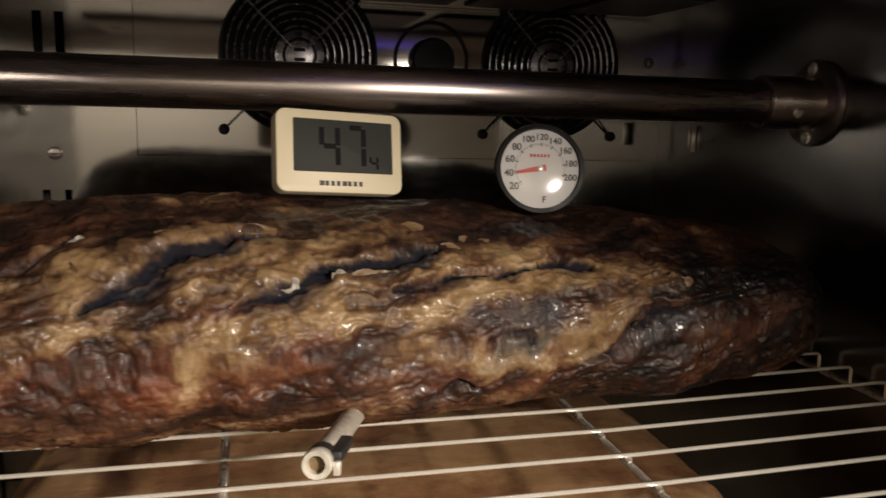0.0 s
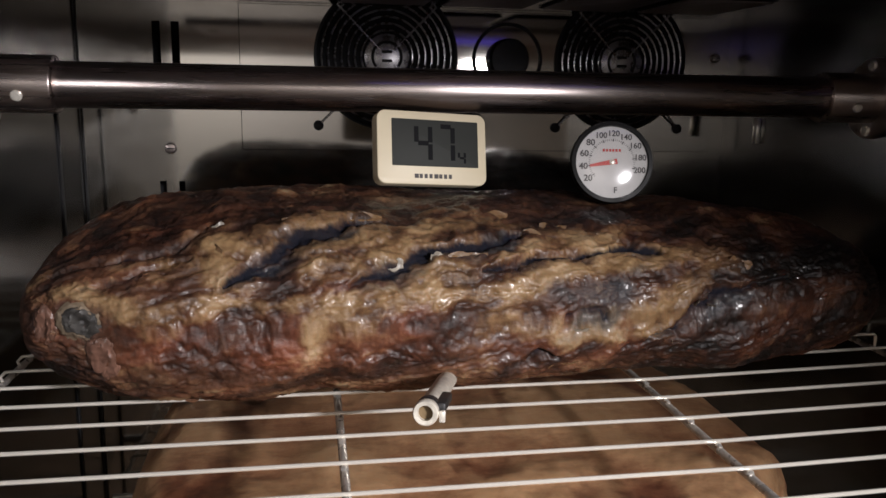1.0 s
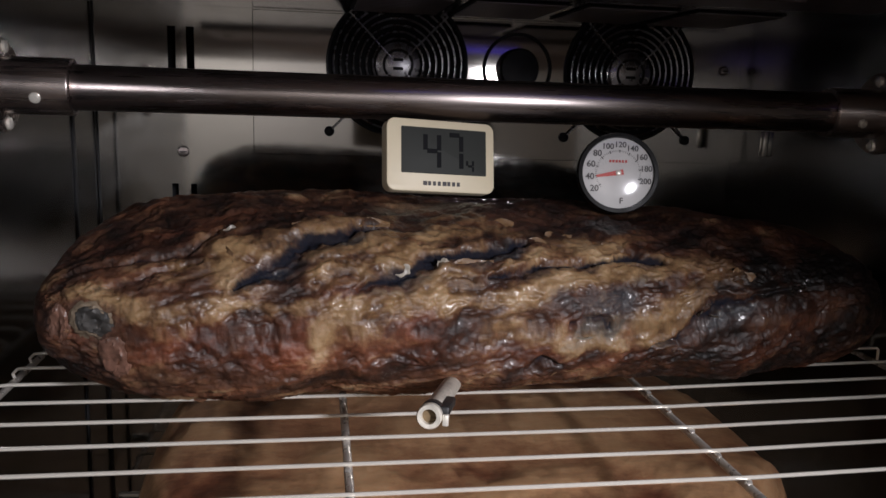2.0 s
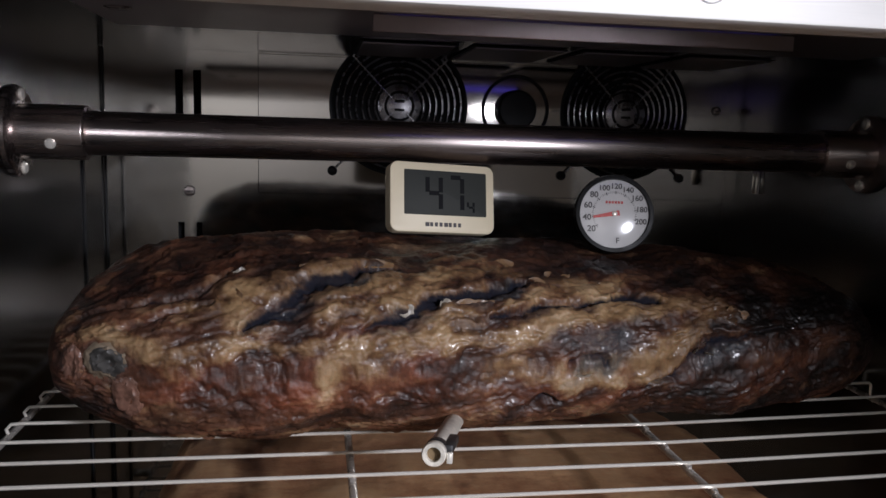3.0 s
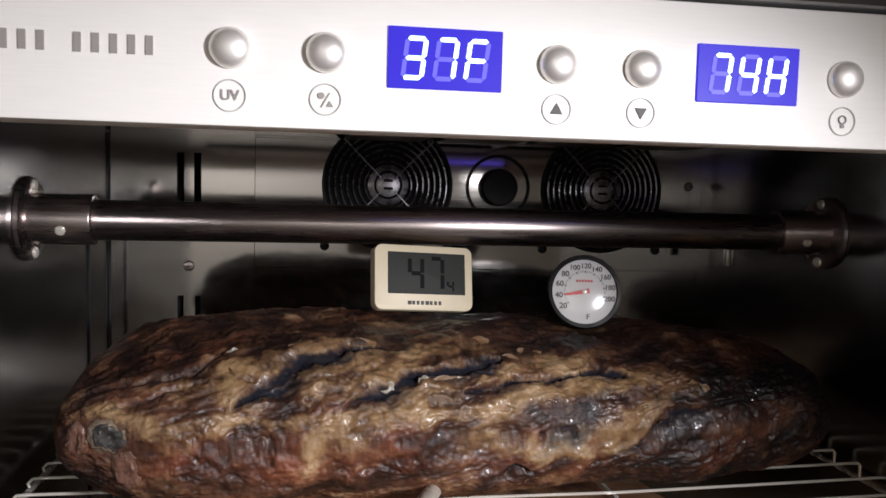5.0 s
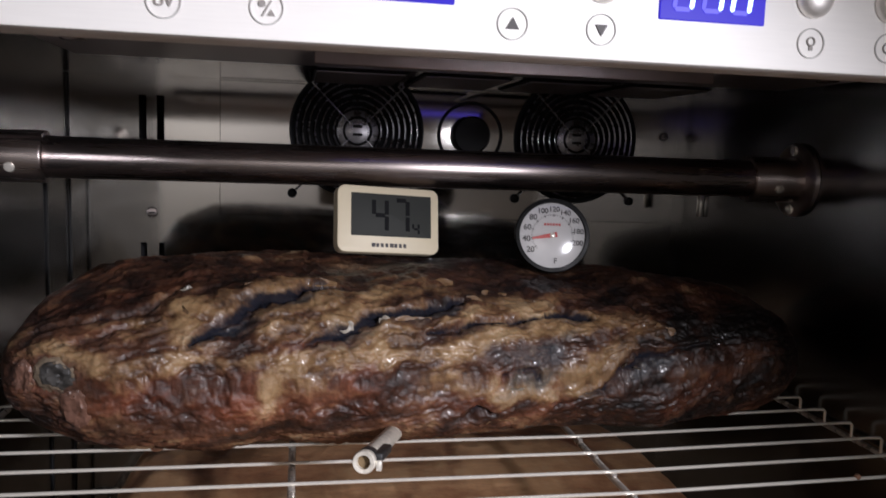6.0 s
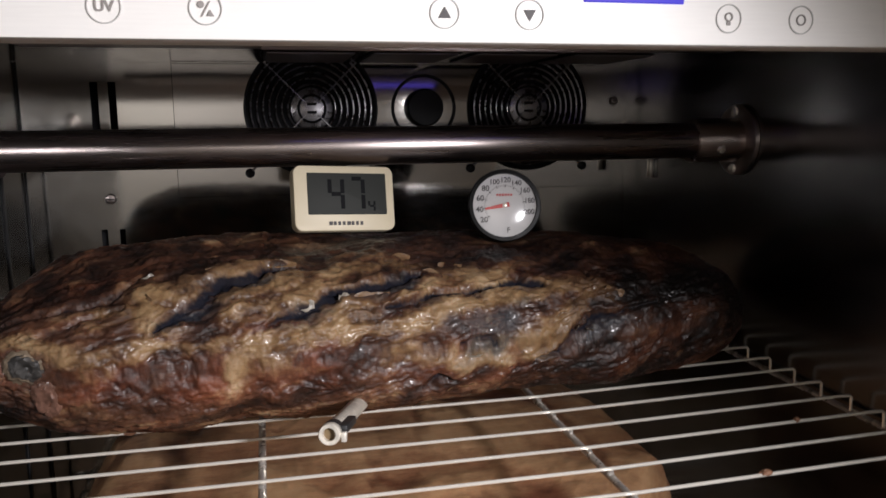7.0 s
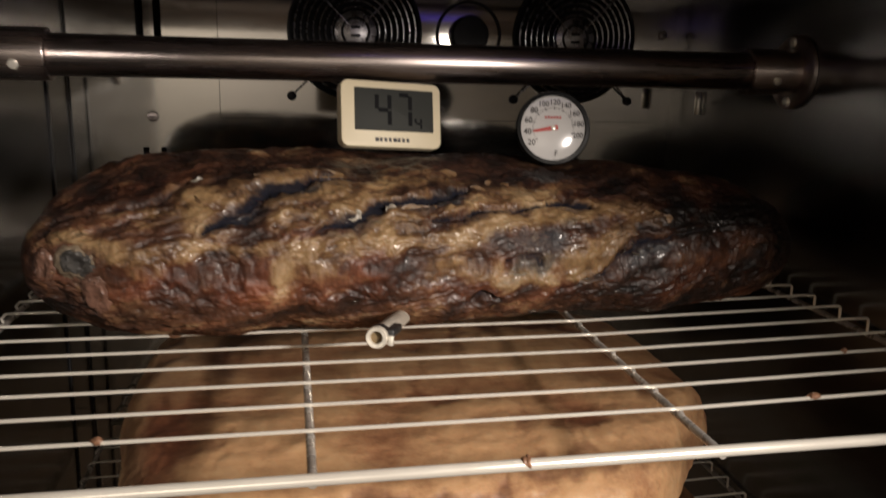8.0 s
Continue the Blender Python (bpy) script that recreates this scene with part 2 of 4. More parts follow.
part("violet_tube", tube([(-0.064, -0.0900, CEIL - 0.0078), (0.137, -0.0900, CEIL - 0.0078)], 0.0020, 12), VIOLET, cabinet, "thin violet ultraviolet tube")

# slotted vents in the ceiling behind the plate
for x0 in (-0.070, 0.006, 0.083, 0.160):
    vent = part("ceiling_vent", box(x0, x0 + 0.066, 0.056, 0.150, CEIL - 0.0012, CEIL - 0.0004, 0.0003, 1), HOLE_SHADE, cabinet, "slotted steel ceiling vent")
    for k in range(11):
        part("vent_slat", box(x0 + 0.002, x0 + 0.064, 0.0585 + 0.0083 * k, 0.0635 + 0.0083 * k, CEIL - 0.0024, CEIL - 0.0010, 0.0004, 1), PLATE_STEEL, vent)

# shelf pegs, a dark seam down one side wall, a black corner strip, and a steel hook
for side in (-1, 1):
    for y in (-0.20, 0.08):
        for z in (0.9905, 0.8155):
            x0, x1 = sorted((side * (W - 0.0001), side * (W - 0.0110)))
            part("shelf_peg", box(x0, x1, y - 0.006, y + 0.006, z - 0.0040, z, 0.0010), STEEL_SIDE, cabinet)
part("wall_seam", box(-W + 0.0001, -W + 0.0012, 0.126, 0.1305, 0.104, 1.132, 0.0003, 1), BLACK, cabinet)
# black strip added to darken the line of the back corner
part("corner_strip", box(-W + 0.0004, -W + 0.0019, BACK - 0.0016, BACK - 0.0002, 0.106, CEIL - 0.0006, 0.0003, 1), BLACK, cabinet)
part("wall_hook", box(W - 0.004, W - 0.0001, 0.128, 0.134, 1.112, 1.132, 0.0008), CHROME, cabinet)

# ---- control panel ----
panel = part("control_panel", box(-W - 0.032, W + 0.032, FRONT, FRONT + 0.020, 1.1915, 1.2405, 0.0012), PANEL, cabinet, "pale brushed control panel with two blue displays")


def dome(x, z):
    return lathe([(0.0066, 0.0), (0.0066, 0.0008), (0.0062, 0.0022), (0.0048, 0.0036), (0.0026, 0.0044), (0.0006, 0.0047)], Matrix.Translation((x, FRONT - 0.0002, z)) @ Matrix.Rotation(math.pi / 2, 4, "X"), 28)


def ring(x, z, r, thick=0.00026):
    return tube(arc(x, z, r, FRONT - 0.0003, 40), thick, 6, True)


def flat_poly(points, y, depth=0.0004):
    bm = bmesh.new()
    f = bm.faces.new([bm.verts.new((x, y, z)) for x, z in points])
    out = bmesh.ops.extrude_face_region(bm, geom=[f])
    bmesh.ops.translate(bm, vec=(0, -depth, 0), verts=[v for v in out["geom"] if isinstance(v, bmesh.types.BMVert)])
    bmesh.ops.recalc_face_normals(bm, faces=bm.faces[:])
    return bm


def lettering(name, text, size, m, mat, parent, depth=0.0002):
    """Built-in lettering as a mesh, centred on m."""
    curve = bpy.data.curves.new(name, "FONT")
    curve.body, curve.size, curve.align_x, curve.align_y, curve.extrude = text, size, "CENTER", "CENTER", depth
    curve.resolution_u = 4
    curve.offset = size * 0.018
    holder = new(name, curve)
    me = bpy.data.meshes.new_from_object(holder.evaluated_get(bpy.context.evaluated_depsgraph_get()))
    bpy.data.objects.remove(holder)
    me.materials.clear()
    me.materials.append(mat)
    ob = new(name, me)
    ob.parent = parent
    ob.matrix_basis = m
    return ob


FACE = Matrix.Rotation(math.pi / 2, 4, "X")
icon_z = 1.2013
for x, icon in ((-0.1193, "uv"), (-0.0890, "defrost"), (-0.0110, "up"), (0.0193, "down"), (0.0962, "light"), (0.1265, "power")):
    part("button", dome(x, 1.2163), BUTTON, panel, "domed steel push button")
    part("icon_ring", ring(x, icon_z, 0.0050), PALE_INK, panel)
    if icon == "uv":
        lettering("icon_letters", "UV", 0.0046, Matrix.Translation((x, FRONT - 0.0003, icon_z)) @ FACE, GREY_INK, panel)
    elif icon in ("up", "down"):
        s = 0.0022 if icon == "up" else -0.0022
        part("arrow_icon", flat_poly([(x - 0.0022, icon_z - s * 0.75), (x + 0.0022, icon_z - s * 0.75), (x, icon_z + s)], FRONT - 0.0001), INK, panel)
    elif icon == "light":
        part("lamp_icon", ring(x, icon_z + 0.0006, 0.0014, 0.0003), GREY_INK, panel)
        part("lamp_icon", flat_poly([(x - 0.0007, icon_z - 0.0024), (x + 0.0007, icon_z - 0.0024), (x + 0.0007, icon_z - 0.0011), (x - 0.0007, icon_z - 0.0011)], FRONT - 0.0001), GREY_INK, panel)
    elif icon == "defrost":
        part("drop_icon", lathe([(0.0011, 0), (0.0011, 0.0004)], Matrix.Translation((x - 0.0014, FRONT - 0.0001, icon_z + 0.0012)) @ FACE, 16), GREY_INK, panel)
        part("slash_icon", flat_poly([(x - 0.0016, icon_z - 0.0026), (x - 0.0011, icon_z - 0.0026), (x + 0.0016, icon_z + 0.0022), (x + 0.0011, icon_z + 0.0022)], FRONT - 0.0001), GREY_INK, panel)
        part("heat_icon", flat_poly([(x + 0.0003, icon_z - 0.0024), (x + 0.0026, icon_z - 0.0024), (x + 0.0014, icon_z - 0.0004)], FRONT - 0.0001), GREY_INK, panel)
    else:
        part("power_icon", ring(x, icon_z, 0.0018, 0.0003), GREY_INK, panel)

# the maker's name, as plain bars
for k in range(11):
    if k != 5:
        x = -0.1985 + k * 0.00535
        part("name_bar", flat_poly([(x, 1.2128), (x + 0.0022, 1.2128), (x + 0.0022, 1.2188), (x, 1.2188)], FRONT - 0.0001), GREY_INK, panel)

SEGMENTS = {"3": "abgcd", "7": "abc", "F": "aefg", "4": "bcfg", "H": "bcefg", "8": "abcdefg"}


def seven_segment(ch, x, z, w, hh, slant, y, parent, lit, dim, thick):
    """One digit of bars; lit ones carry the first material and the rest the second."""
    places = {"a": (0, hh / 2, 1), "g": (0, 0, 1), "d": (0, -hh / 2, 1), "f": (-w / 2, hh / 4, 0), "b": (w / 2, hh / 4, 0), "e": (-w / 2, -hh / 4, 0), "c": (w / 2, -hh / 4, 0)}
    for key, (dx, dz, flat) in places.items():
        on = key in SEGMENTS[ch]
        if not on and dim is None:
            continue
        a, b = (w / 2 - thick * 0.55, thick / 2) if flat else (thick / 2, hh / 4 - thick * 0.55)
        t = thick / 2
        if flat:
            pts = [(-a - t * 0.9, 0), (-a, -b), (a, -b), (a + t * 0.9, 0), (a, b), (-a, b)]
        else:
            pts = [(0, -b - t * 0.9), (a, -b), (a, b), (0, b + t * 0.9), (-a, b), (-a, -b)]
        pts = [(x + dx + px + slant * (dz + pz), z + dz + pz) for px, pz in pts]
        part("lit_segment" if on else "unlit_segment", flat_poly(pts, y, 0.0003), lit if on else dim, parent, smooth=False)


for x0, text in ((-0.0690, "37F"), (0.0392, "74H")):
    display = part("display", box(x0, x0 + 0.0385, FRONT - 0.0008, FRONT + 0.001, 1.2060, 1.2262, 0.0003, 1), BLUE_BACK, panel, "blue lit digital display")
    for k, ch in enumerate(text):
        seven_segment(ch, x0 + 0.0088 + k * 0.0105, 1.2160, 0.0062, 0.0128, 0.12, FRONT - 0.0009, display, SEGMENT, BLUE_DIM, 0.0015)

# ---- fans ----


def fan_guard(x, z):
    fan = thing("fan_guard", "round wire fan guard on the steel back wall", "fan guard", pose(x, BACK - 0.0022, z), "fan guards")
    # flat black disc for the shade in the hole behind the wires
    part("opening_shade", lathe([(0.0560, 0), (0.0560, 0.0010)], FACE, 64), HOLE_SHADE, fan)
    part("frame_ring", tube(arc(0, 0, 0.0565, -0.0008, 64), 0.0012, 8, True), BLACK, fan)
    for k in range(7):
        part("wire_ring", tube(arc(0, 0, 0.0205 + 0.0052 * k, -0.0040, 64), 0.0009, 6, True), GRILLE, fan)
    part("hub", lathe([(0.0180, 0.0010), (0.0180, 0.0024), (0.0170, 0.0030)], FACE, 40), GRILLE, fan, "grey fan hub")
    part("hub_ring", tube(arc(0, 0, 0.0115, -0.0034, 40), 0.0012, 6, True), BLACK, fan)
    part("hub_bar", tube([(-0.004, -0.0034, 0.004), (0.004, -0.0034, 0.004)], 0.0012, 6), BLACK, fan)
    part("hub_bar", tube([(-0.004, -0.0034, -0.003), (0.004, -0.0034, -0.003)], 0.0012, 6), BLACK, fan)
    for a in (45, 135, 225, 315):
        c, s = math.cos(radians(a)), math.sin(radians(a))
        part("spoke", tube([(0.008 * c, -0.0036, 0.008 * s), (0.060 * c, -0.0046, 0.060 * s), (0.0770 * c, -0.0012, 0.0770 * s)], 0.0009, 8), GRILLE, fan)
        part("screw", lathe([(0.0040, 0), (0.0040, 0.0014), (0.0030, 0.0024), (0.0008, 0.0027)], Matrix.Translation((0.0770 * c, -0.0004, 0.0770 * s)) @ FACE, 20), BLACK, fan)
    return fan


left_fan = fan_guard(-0.0305, 1.1752)
copy_thing(left_fan, pose(0.1660, BACK - 0.0022, 1.1752))

port = thing("round_port", "round black port between the fan guards", "vent", pose(0.0685, BACK - 0.0022, 1.1755))
part("outer_ring", tube(arc(0, 0, 0.0280, -0.0010, 56), 0.0014, 8, True), BLACK, port)
part("cap", lathe([(0.0165, 0.0), (0.0165, 0.008), (0.0150, 0.0100), (0.004, 0.0105)], FACE, 40), BLACK, port)

for x, z, r in ((-0.1996, 1.1017, 0.0045), (0.2508, 1.1808, 0.0042)):
    screw = thing("wall_screw", "small round steel screw in the back wall", "screw", pose(x, BACK - (0.0022 if x > 0 else 0.0), z))
    part("screw_head", lathe([(r, 0), (r, 0.0012), (r * 0.8, 0.0024), (r * 0.25, 0.0028)], FACE, 24), TUBE, screw)
    part("screw_slot", box(-r * 0.7, r * 0.7, -0.0030, -0.0026, -0.0004, 0.0004), HOLE_SHADE, screw)

# ---- hanging rod ----
ROD_Z = 1.1487
rod = thing("hanging_rod", "round stainless hanging rod in wall sockets", "rod", pose(0, 0, ROD_Z))
ALONG = Matrix.Rotation(math.pi / 2, 4, "Y")
part("bar", lathe([(0.0122, -0.245), (0.0125, -0.2445), (0.0125, 0.2445), (0.0122, 0.245)], ALONG, 48), TUBE, rod)
for side in (-1, 1):
    m = Matrix.Translation((side * 0.2255, 0, 0)) @ (ALONG if side > 0 else Matrix.Rotation(-math.pi / 2, 4, "Y"))
    part("sleeve", lathe([(0.0128, 0), (0.0152, 0.0004), (0.0155, 0.0010), (0.0155, 0.0360)], m, 48, False), TUBE, rod, "steel sleeve socket")
    flange = part("flange", lathe([(0.0150, 0.0352), (0.0240, 0.0356), (0.0255, 0.0366), (0.0258, 0.0392)], m, 48), TUBE, rod, "round wall flange")
    for a in (90, 270):
        s = math.sin(radians(a))
        part("flange_screw", lathe([(0.0036, 0.0340), (0.0036, 0.0350), (0.0030, 0.0330), (0.0008, 0.0325)][::-1], m @ Matrix.Translation((s * 0.0205, 0.0, 0.001)), 16), CHROME, flange)
    part("set_screw", lathe([(0.0030, 0.0), (0.0030, 0.0012), (0.0022, 0.0020), (0.0006, 0.0022)], Matrix.Translation((side * 0.2420, -0.0145, -0.0060)) @ Matrix.Rotation(radians(22), 4, "X") @ FACE, 16), CHROME, rod)

# ---- wire shelves ----


def wire_shelf(z, label):
    shelf = thing("wire_shelf", label, "shelf", pose(0, 0, z), "wire shelves")
    for k in range(15):
        y = -0.2158 + 0.0257 * k
        part("wire", tube([(-0.2530, y, -0.0075), (-0.2545, y, -0.0030), (-0.2520, y, -0.0004), (-0.2470, y, 0), (0, y, 0.0), (0.0850, y, 0.0), (0.2500, y, 0.0034), (0.2560, y, 0.0033), (0.2575, y, 0.0020), (0.2578, y, -0.0060)], 0.00092, 8), CHROME, shelf)
    part("front_bar", tube([(-0.262, -0.2562, 0.0), (0.264, -0.2562, 0.0)], 0.0024, 12), CHROME, shelf, "thick chrome front bar")
    part("back_bar", tube([(-0.255, 0.168, -0.0055), (0.260, 0.168, -0.0055)], 0.0024, 12), CHROME, shelf)
    for x in (-0.2535, 0.2590):
        part("side_bar", tube([(x, -0.2545, -0.0070), (x, 0.168, -0.0070)], 0.0018, 10), BAR_STEEL, shelf)
    for x in (-0.0805, 0.0815):
        part("cross_bar", tube([(x, -0.2540, -0.0030), (x, 0.168, -0.0042)], 0.0019, 10), BAR_STEEL, shelf)
        for k in range(15):
            y = -0.2158 + 0.0257 * k
            bead = bmesh.new()
            bmesh.ops.create_icosphere(bead, subdivisions=2, radius=1.0)
            rnd = random.Random(k + int(x * 1e4))
            for v in bead.verts:
                r = 1 + 0.3 * noise.noise(v.co * 1.4 + Vector((k * 3.1, x * 50, z)))
                v.co = Vector((x + 0.0017 * r * v.co.x + rnd.uniform(-0.0004, 0.0004), y + 0.0030 * r * v.co.y - 0.0010, -0.0016 + 0.0013 * r * v.co.z))
            part("weld_bead", bead, BAR_STEEL, shelf)
    return shelf


wire_shelf(1.0, "chrome wire shelf holding a large piece of aged beef")
wire_shelf(0.825, "lower chrome wire shelf holding a fatty joint")


# ---- beef ----


def lattice_noise(p, seed):
    """Smooth value noise on rows of points."""
    i = np.floor(p).astype(np.int64)
    f = p - i
    f = f * f * (3 - 2 * f)
    out = np.zeros(len(p))
    for dx in (0, 1):
        for dy in (0, 1):
            for dz in (0, 1):
                n = (i[:, 0] + dx) * 374761393 + (i[:, 1] + dy) * 668265263 + (i[:, 2] + dz) * 2147483647 + seed * 974634777
                n = (n ^ (n >> 13)) * 1274126177 & 0x7FFFFFFF
                n = (n ^ (n >> 16)) & 0xFFFF
                w = np.where(dx, f[:, 0], 1 - f[:, 0]) * np.where(dy, f[:, 1], 1 - f[:, 1]) * np.where(dz, f[:, 2], 1 - f[:, 2])
                out += w * (n / 65535.0)
    return out * 2 - 1


def fbm(grid, scale, octaves, seed, gain=0.5):
    p = grid.reshape(-1, 3)
    total, amp = np.zeros(len(p)), 1.0
    for o in range(octaves):
        total += amp * lattice_noise(p * scale * 2**o + 17.3 * o, seed + o)
        amp *= gain
    return total.reshape(grid.shape[:2])


def ridged(grid, scale, octaves, seed, gain=0.55):
    p = grid.reshape(-1, 3)
    total, amp = np.zeros(len(p)), 1.0
    for o in range(octaves):
        total += amp * (1 - 2 * np.abs(lattice_noise(p * scale * 2**o + 5.1 * o, seed + o)))
        amp *= gain
    return total.reshape(grid.shape[:2])


def step(lo, hi, v):
    t = np.clip((v - lo) / (hi - lo), 0, 1)
    return t * t * (3 - 2 * t)


def loaf(shape, middle, half, nx, na, px, low=None):
    """A closed loaf as a grid over length and angle (0: towards the door, 90: up)."""
    u = np.linspace(-1, 1, nx)
    x = middle + half * np.sign(u) * (1 - (1 - np.abs(u)) ** 1.35)
    X, A = np.meshgrid(x, np.linspace(-math.pi, math.pi, na, endpoint=False), indexing="ij")
    cy, cz, hd, hh = shape(X)
    c, s = np.cos(A), np.sin(A)
    e = np.where(s < 0, low or px, px)
    return X, A, np.stack([X, cy - hd * np.sign(c) * np.abs(c) ** e, cz + hh * np.sign(s) * np.abs(s) ** e], -1)


def outward(P):
    n = np.cross(np.roll(P, -1, 1) - np.roll(P, 1, 1), np.gradient(P, axis=0))
    n /= np.maximum(np.linalg.norm(n, axis=-1, keepdims=True), 1e-9)
    return n if ((P - P.mean((0, 1))) * n).sum() > 0 else -n


def build_loaf(name, P, attributes, mat, parent):
    nx, na = P.shape[:2]
    idx = np.arange(nx * na).reshape(nx, na)
    nxt = np.roll(idx, -1, 1)
    quads = np.stack([idx[:-1], idx[1:], nxt[1:], nxt[:-1]], -1).reshape(-1, 4)
    me = bpy.data.meshes.new(name)
    me.from_pydata(P.reshape(-1, 3).tolist(), [], quads[:, ::-1].tolist())
    for key, value in attributes.items():
        layer = me.attributes.new(key, "FLOAT", "POINT")
        layer.data.foreach_set("value", np.clip(value, 0, 1).astype(np.float32).ravel())
    me.shade_smooth()
    me.materials.append(mat)
    me.update()
    ob = new(name, me)
    ob.parent = parent
    return ob


def body_shape(x):
    """Centre depth, centre height, half depth and half height along the joint; blunt at one end, rounder at the other."""
    s = np.clip((x - 0.008) / 0.2315, -1, 1)
    end = (1 - np.abs(s) ** np.where(s < 0, 5.0, 5.5)) ** (1 / 2.2)
    return -0.024 + 0.066 * x, 1.0438 - 0.004 * s, (0.0885 - 0.0065 * s) * (0.42 + 0.58 * end), (0.0450 - 0.0040 * s) * end


GIRTH = 0.062  # metres of surface for one radian of angle


def stroke(X, S, points, width, taper=0.0):
    """How near each place is to a line drawn on the surface (x, angle): 1 on it, 0 beyond its width, thinner towards its ends by taper.
    Also how many widths above (+) or below (-) it the place lies."""
    best, side, along_line = np.full(X.shape, 9.0), np.zeros(X.shape), np.zeros(X.shape)
    pts = [(x, radians(a) * GIRTH) for x, a in points]
    spans = [math.hypot(bx - ax, by - ay) for (ax, ay), (bx, by) in zip(pts, pts[1:])]
    done = 0.0
    for (ax, ay), (bx, by), span in zip(pts, pts[1:], spans):
        dx, dy = bx - ax, by - ay
        t = np.clip(((X - ax) * dx + (S - ay) * dy) / (span * span), 0, 1)
        ex, ey = X - ax - t * dx, S - ay - t * dy
        d = np.hypot(ex, ey)
        near = d < best
        best = np.where(near, d, best)
        side = np.where(near, np.sign(dx * ey - dy * ex), side)
        along_line = np.where(near, (done + t * span) / sum(spans), along_line)
        done += span
    wide = width * (1 - taper + taper * np.sin(math.pi * (0.04 + 0.92 * along_line)))
    return np.exp(-((best / wide) ** 2)), side * best / wide


def patch(X, S, x, angle, rx, ry, lean=0.35):
    dx, dy = X - x, S - radians(angle) * GIRTH
    dy = dy - lean * dx
    return np.exp(-((dx / rx) ** 2 + (dy / ry) ** 2))


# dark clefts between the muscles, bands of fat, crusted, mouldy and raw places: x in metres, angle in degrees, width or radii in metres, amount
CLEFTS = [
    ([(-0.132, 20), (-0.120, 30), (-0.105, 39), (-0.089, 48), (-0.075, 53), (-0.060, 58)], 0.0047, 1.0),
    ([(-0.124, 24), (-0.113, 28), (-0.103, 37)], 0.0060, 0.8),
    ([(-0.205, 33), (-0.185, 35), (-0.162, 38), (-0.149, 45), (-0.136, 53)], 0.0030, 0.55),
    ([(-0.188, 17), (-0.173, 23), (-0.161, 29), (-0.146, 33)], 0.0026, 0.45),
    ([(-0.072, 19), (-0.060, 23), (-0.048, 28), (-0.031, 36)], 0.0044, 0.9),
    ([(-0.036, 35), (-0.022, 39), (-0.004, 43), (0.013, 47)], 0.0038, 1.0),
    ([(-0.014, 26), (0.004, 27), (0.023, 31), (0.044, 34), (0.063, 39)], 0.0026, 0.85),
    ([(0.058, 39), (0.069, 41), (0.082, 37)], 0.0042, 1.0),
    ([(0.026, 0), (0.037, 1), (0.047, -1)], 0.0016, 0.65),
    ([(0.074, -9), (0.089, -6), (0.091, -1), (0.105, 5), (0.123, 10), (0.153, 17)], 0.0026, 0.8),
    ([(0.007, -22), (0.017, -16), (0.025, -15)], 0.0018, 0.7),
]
FAT = [
    ([(-0.134, 39), (-0.116, 44), (-0.098, 51), (-0.078, 59), (-0.057, 64)], 0.0065, 0.95),
    ([(-0.098, 35), (-0.081, 42), (-0.061, 48), (-0.048, 40), (-0.060, 33)], 0.0062, 0.95),
    ([(-0.097, 25), (-0.081, 28), (-0.070, 27)], 0.0060, 0.9),
    ([(-0.092, 2), (-0.078, 5), (-0.060, 9), (-0.041, 14), (-0.032, 23)], 0.0085, 1.0),
    ([(-0.032, 28), (-0.022, 18), (-0.032, 8)], 0.0075, 1.0),
    ([(-0.018, 14), (0.003, 16), (0.024, 21), (0.045, 24), (0.069, 26)], 0.0068, 0.95),
    ([(0.123, 25), (0.115, 35), (0.093, 33), (0.080, 26)], 0.0075, 0.9),
    ([(0.107, 21), (0.092, 9), (0.078, 1), (0.071, -3), (0.081, -7)], 0.0080, 0.95),
    ([(-0.200, 21), (-0.178, 10), (-0.157, 5), (-0.138, 10), (-0.116, 10)], 0.0055, 0.85),
]
THIN_FAT = [
    ([(-0.116, 10), (-0.097, 12), (-0.073, 12)], 0.0042, 0.8),
    ([(-0.215, 21), (-0.209, 35), (-0.198, 43)], 0.0045, 0.6),
    ([(-0.043, 52), (-0.012, 56), (0.015, 53), (0.036, 49), (0.056, 45)], 0.0072, 0.66),
    ([(-0.138, 42), (-0.133, 30), (-0.156, 31)], 0.0045, 0.8),
    ([(-0.009, 0), (0.008, 0), (0.027, -5), (0.052, -8)], 0.0052, 0.62),
    ([(0.034, 60), (0.068, 55), (0.087, 51)], 0.0036, 0.4),
    ([(-0.070, 66), (-0.040, 64), (-0.010, 68)], 0.0050, 0.6),
]
CRUST = [
    (0.140, 38, 0.040, 0.022, 1.0), (0.182, 32, 0.050, 0.024, 1.0), (0.165, 8, 0.030, 0.012, 0.6), (0.111, 57, 0.040, 0.010, 0.7),
    (-0.132, -5, 0.014, 0.014, 0.60), (-0.155, -16, 0.030, 0.010, 0.35), (-0.019, -3, 0.016, 0.010, 0.50), (-0.014, -15, 0.024, 0.008, 0.40),
    (-0.060, -19, 0.055, 0.009, 0.40), (-0.184, 49, 0.035, 0.012, 0.6), (-0.170, 70, 0.050, 0.012, 0.45), (0.175, -29, 0.050, 0.010, 0.25),
    (0.014, 87, 0.160, 0.014, 0.6), (-0.202, -31, 0.020, 0.012, 0.6), (0.070, 68, 0.080, 0.014, 0.75), (0.070, 42, 0.012, 0.004, 0.8),
]
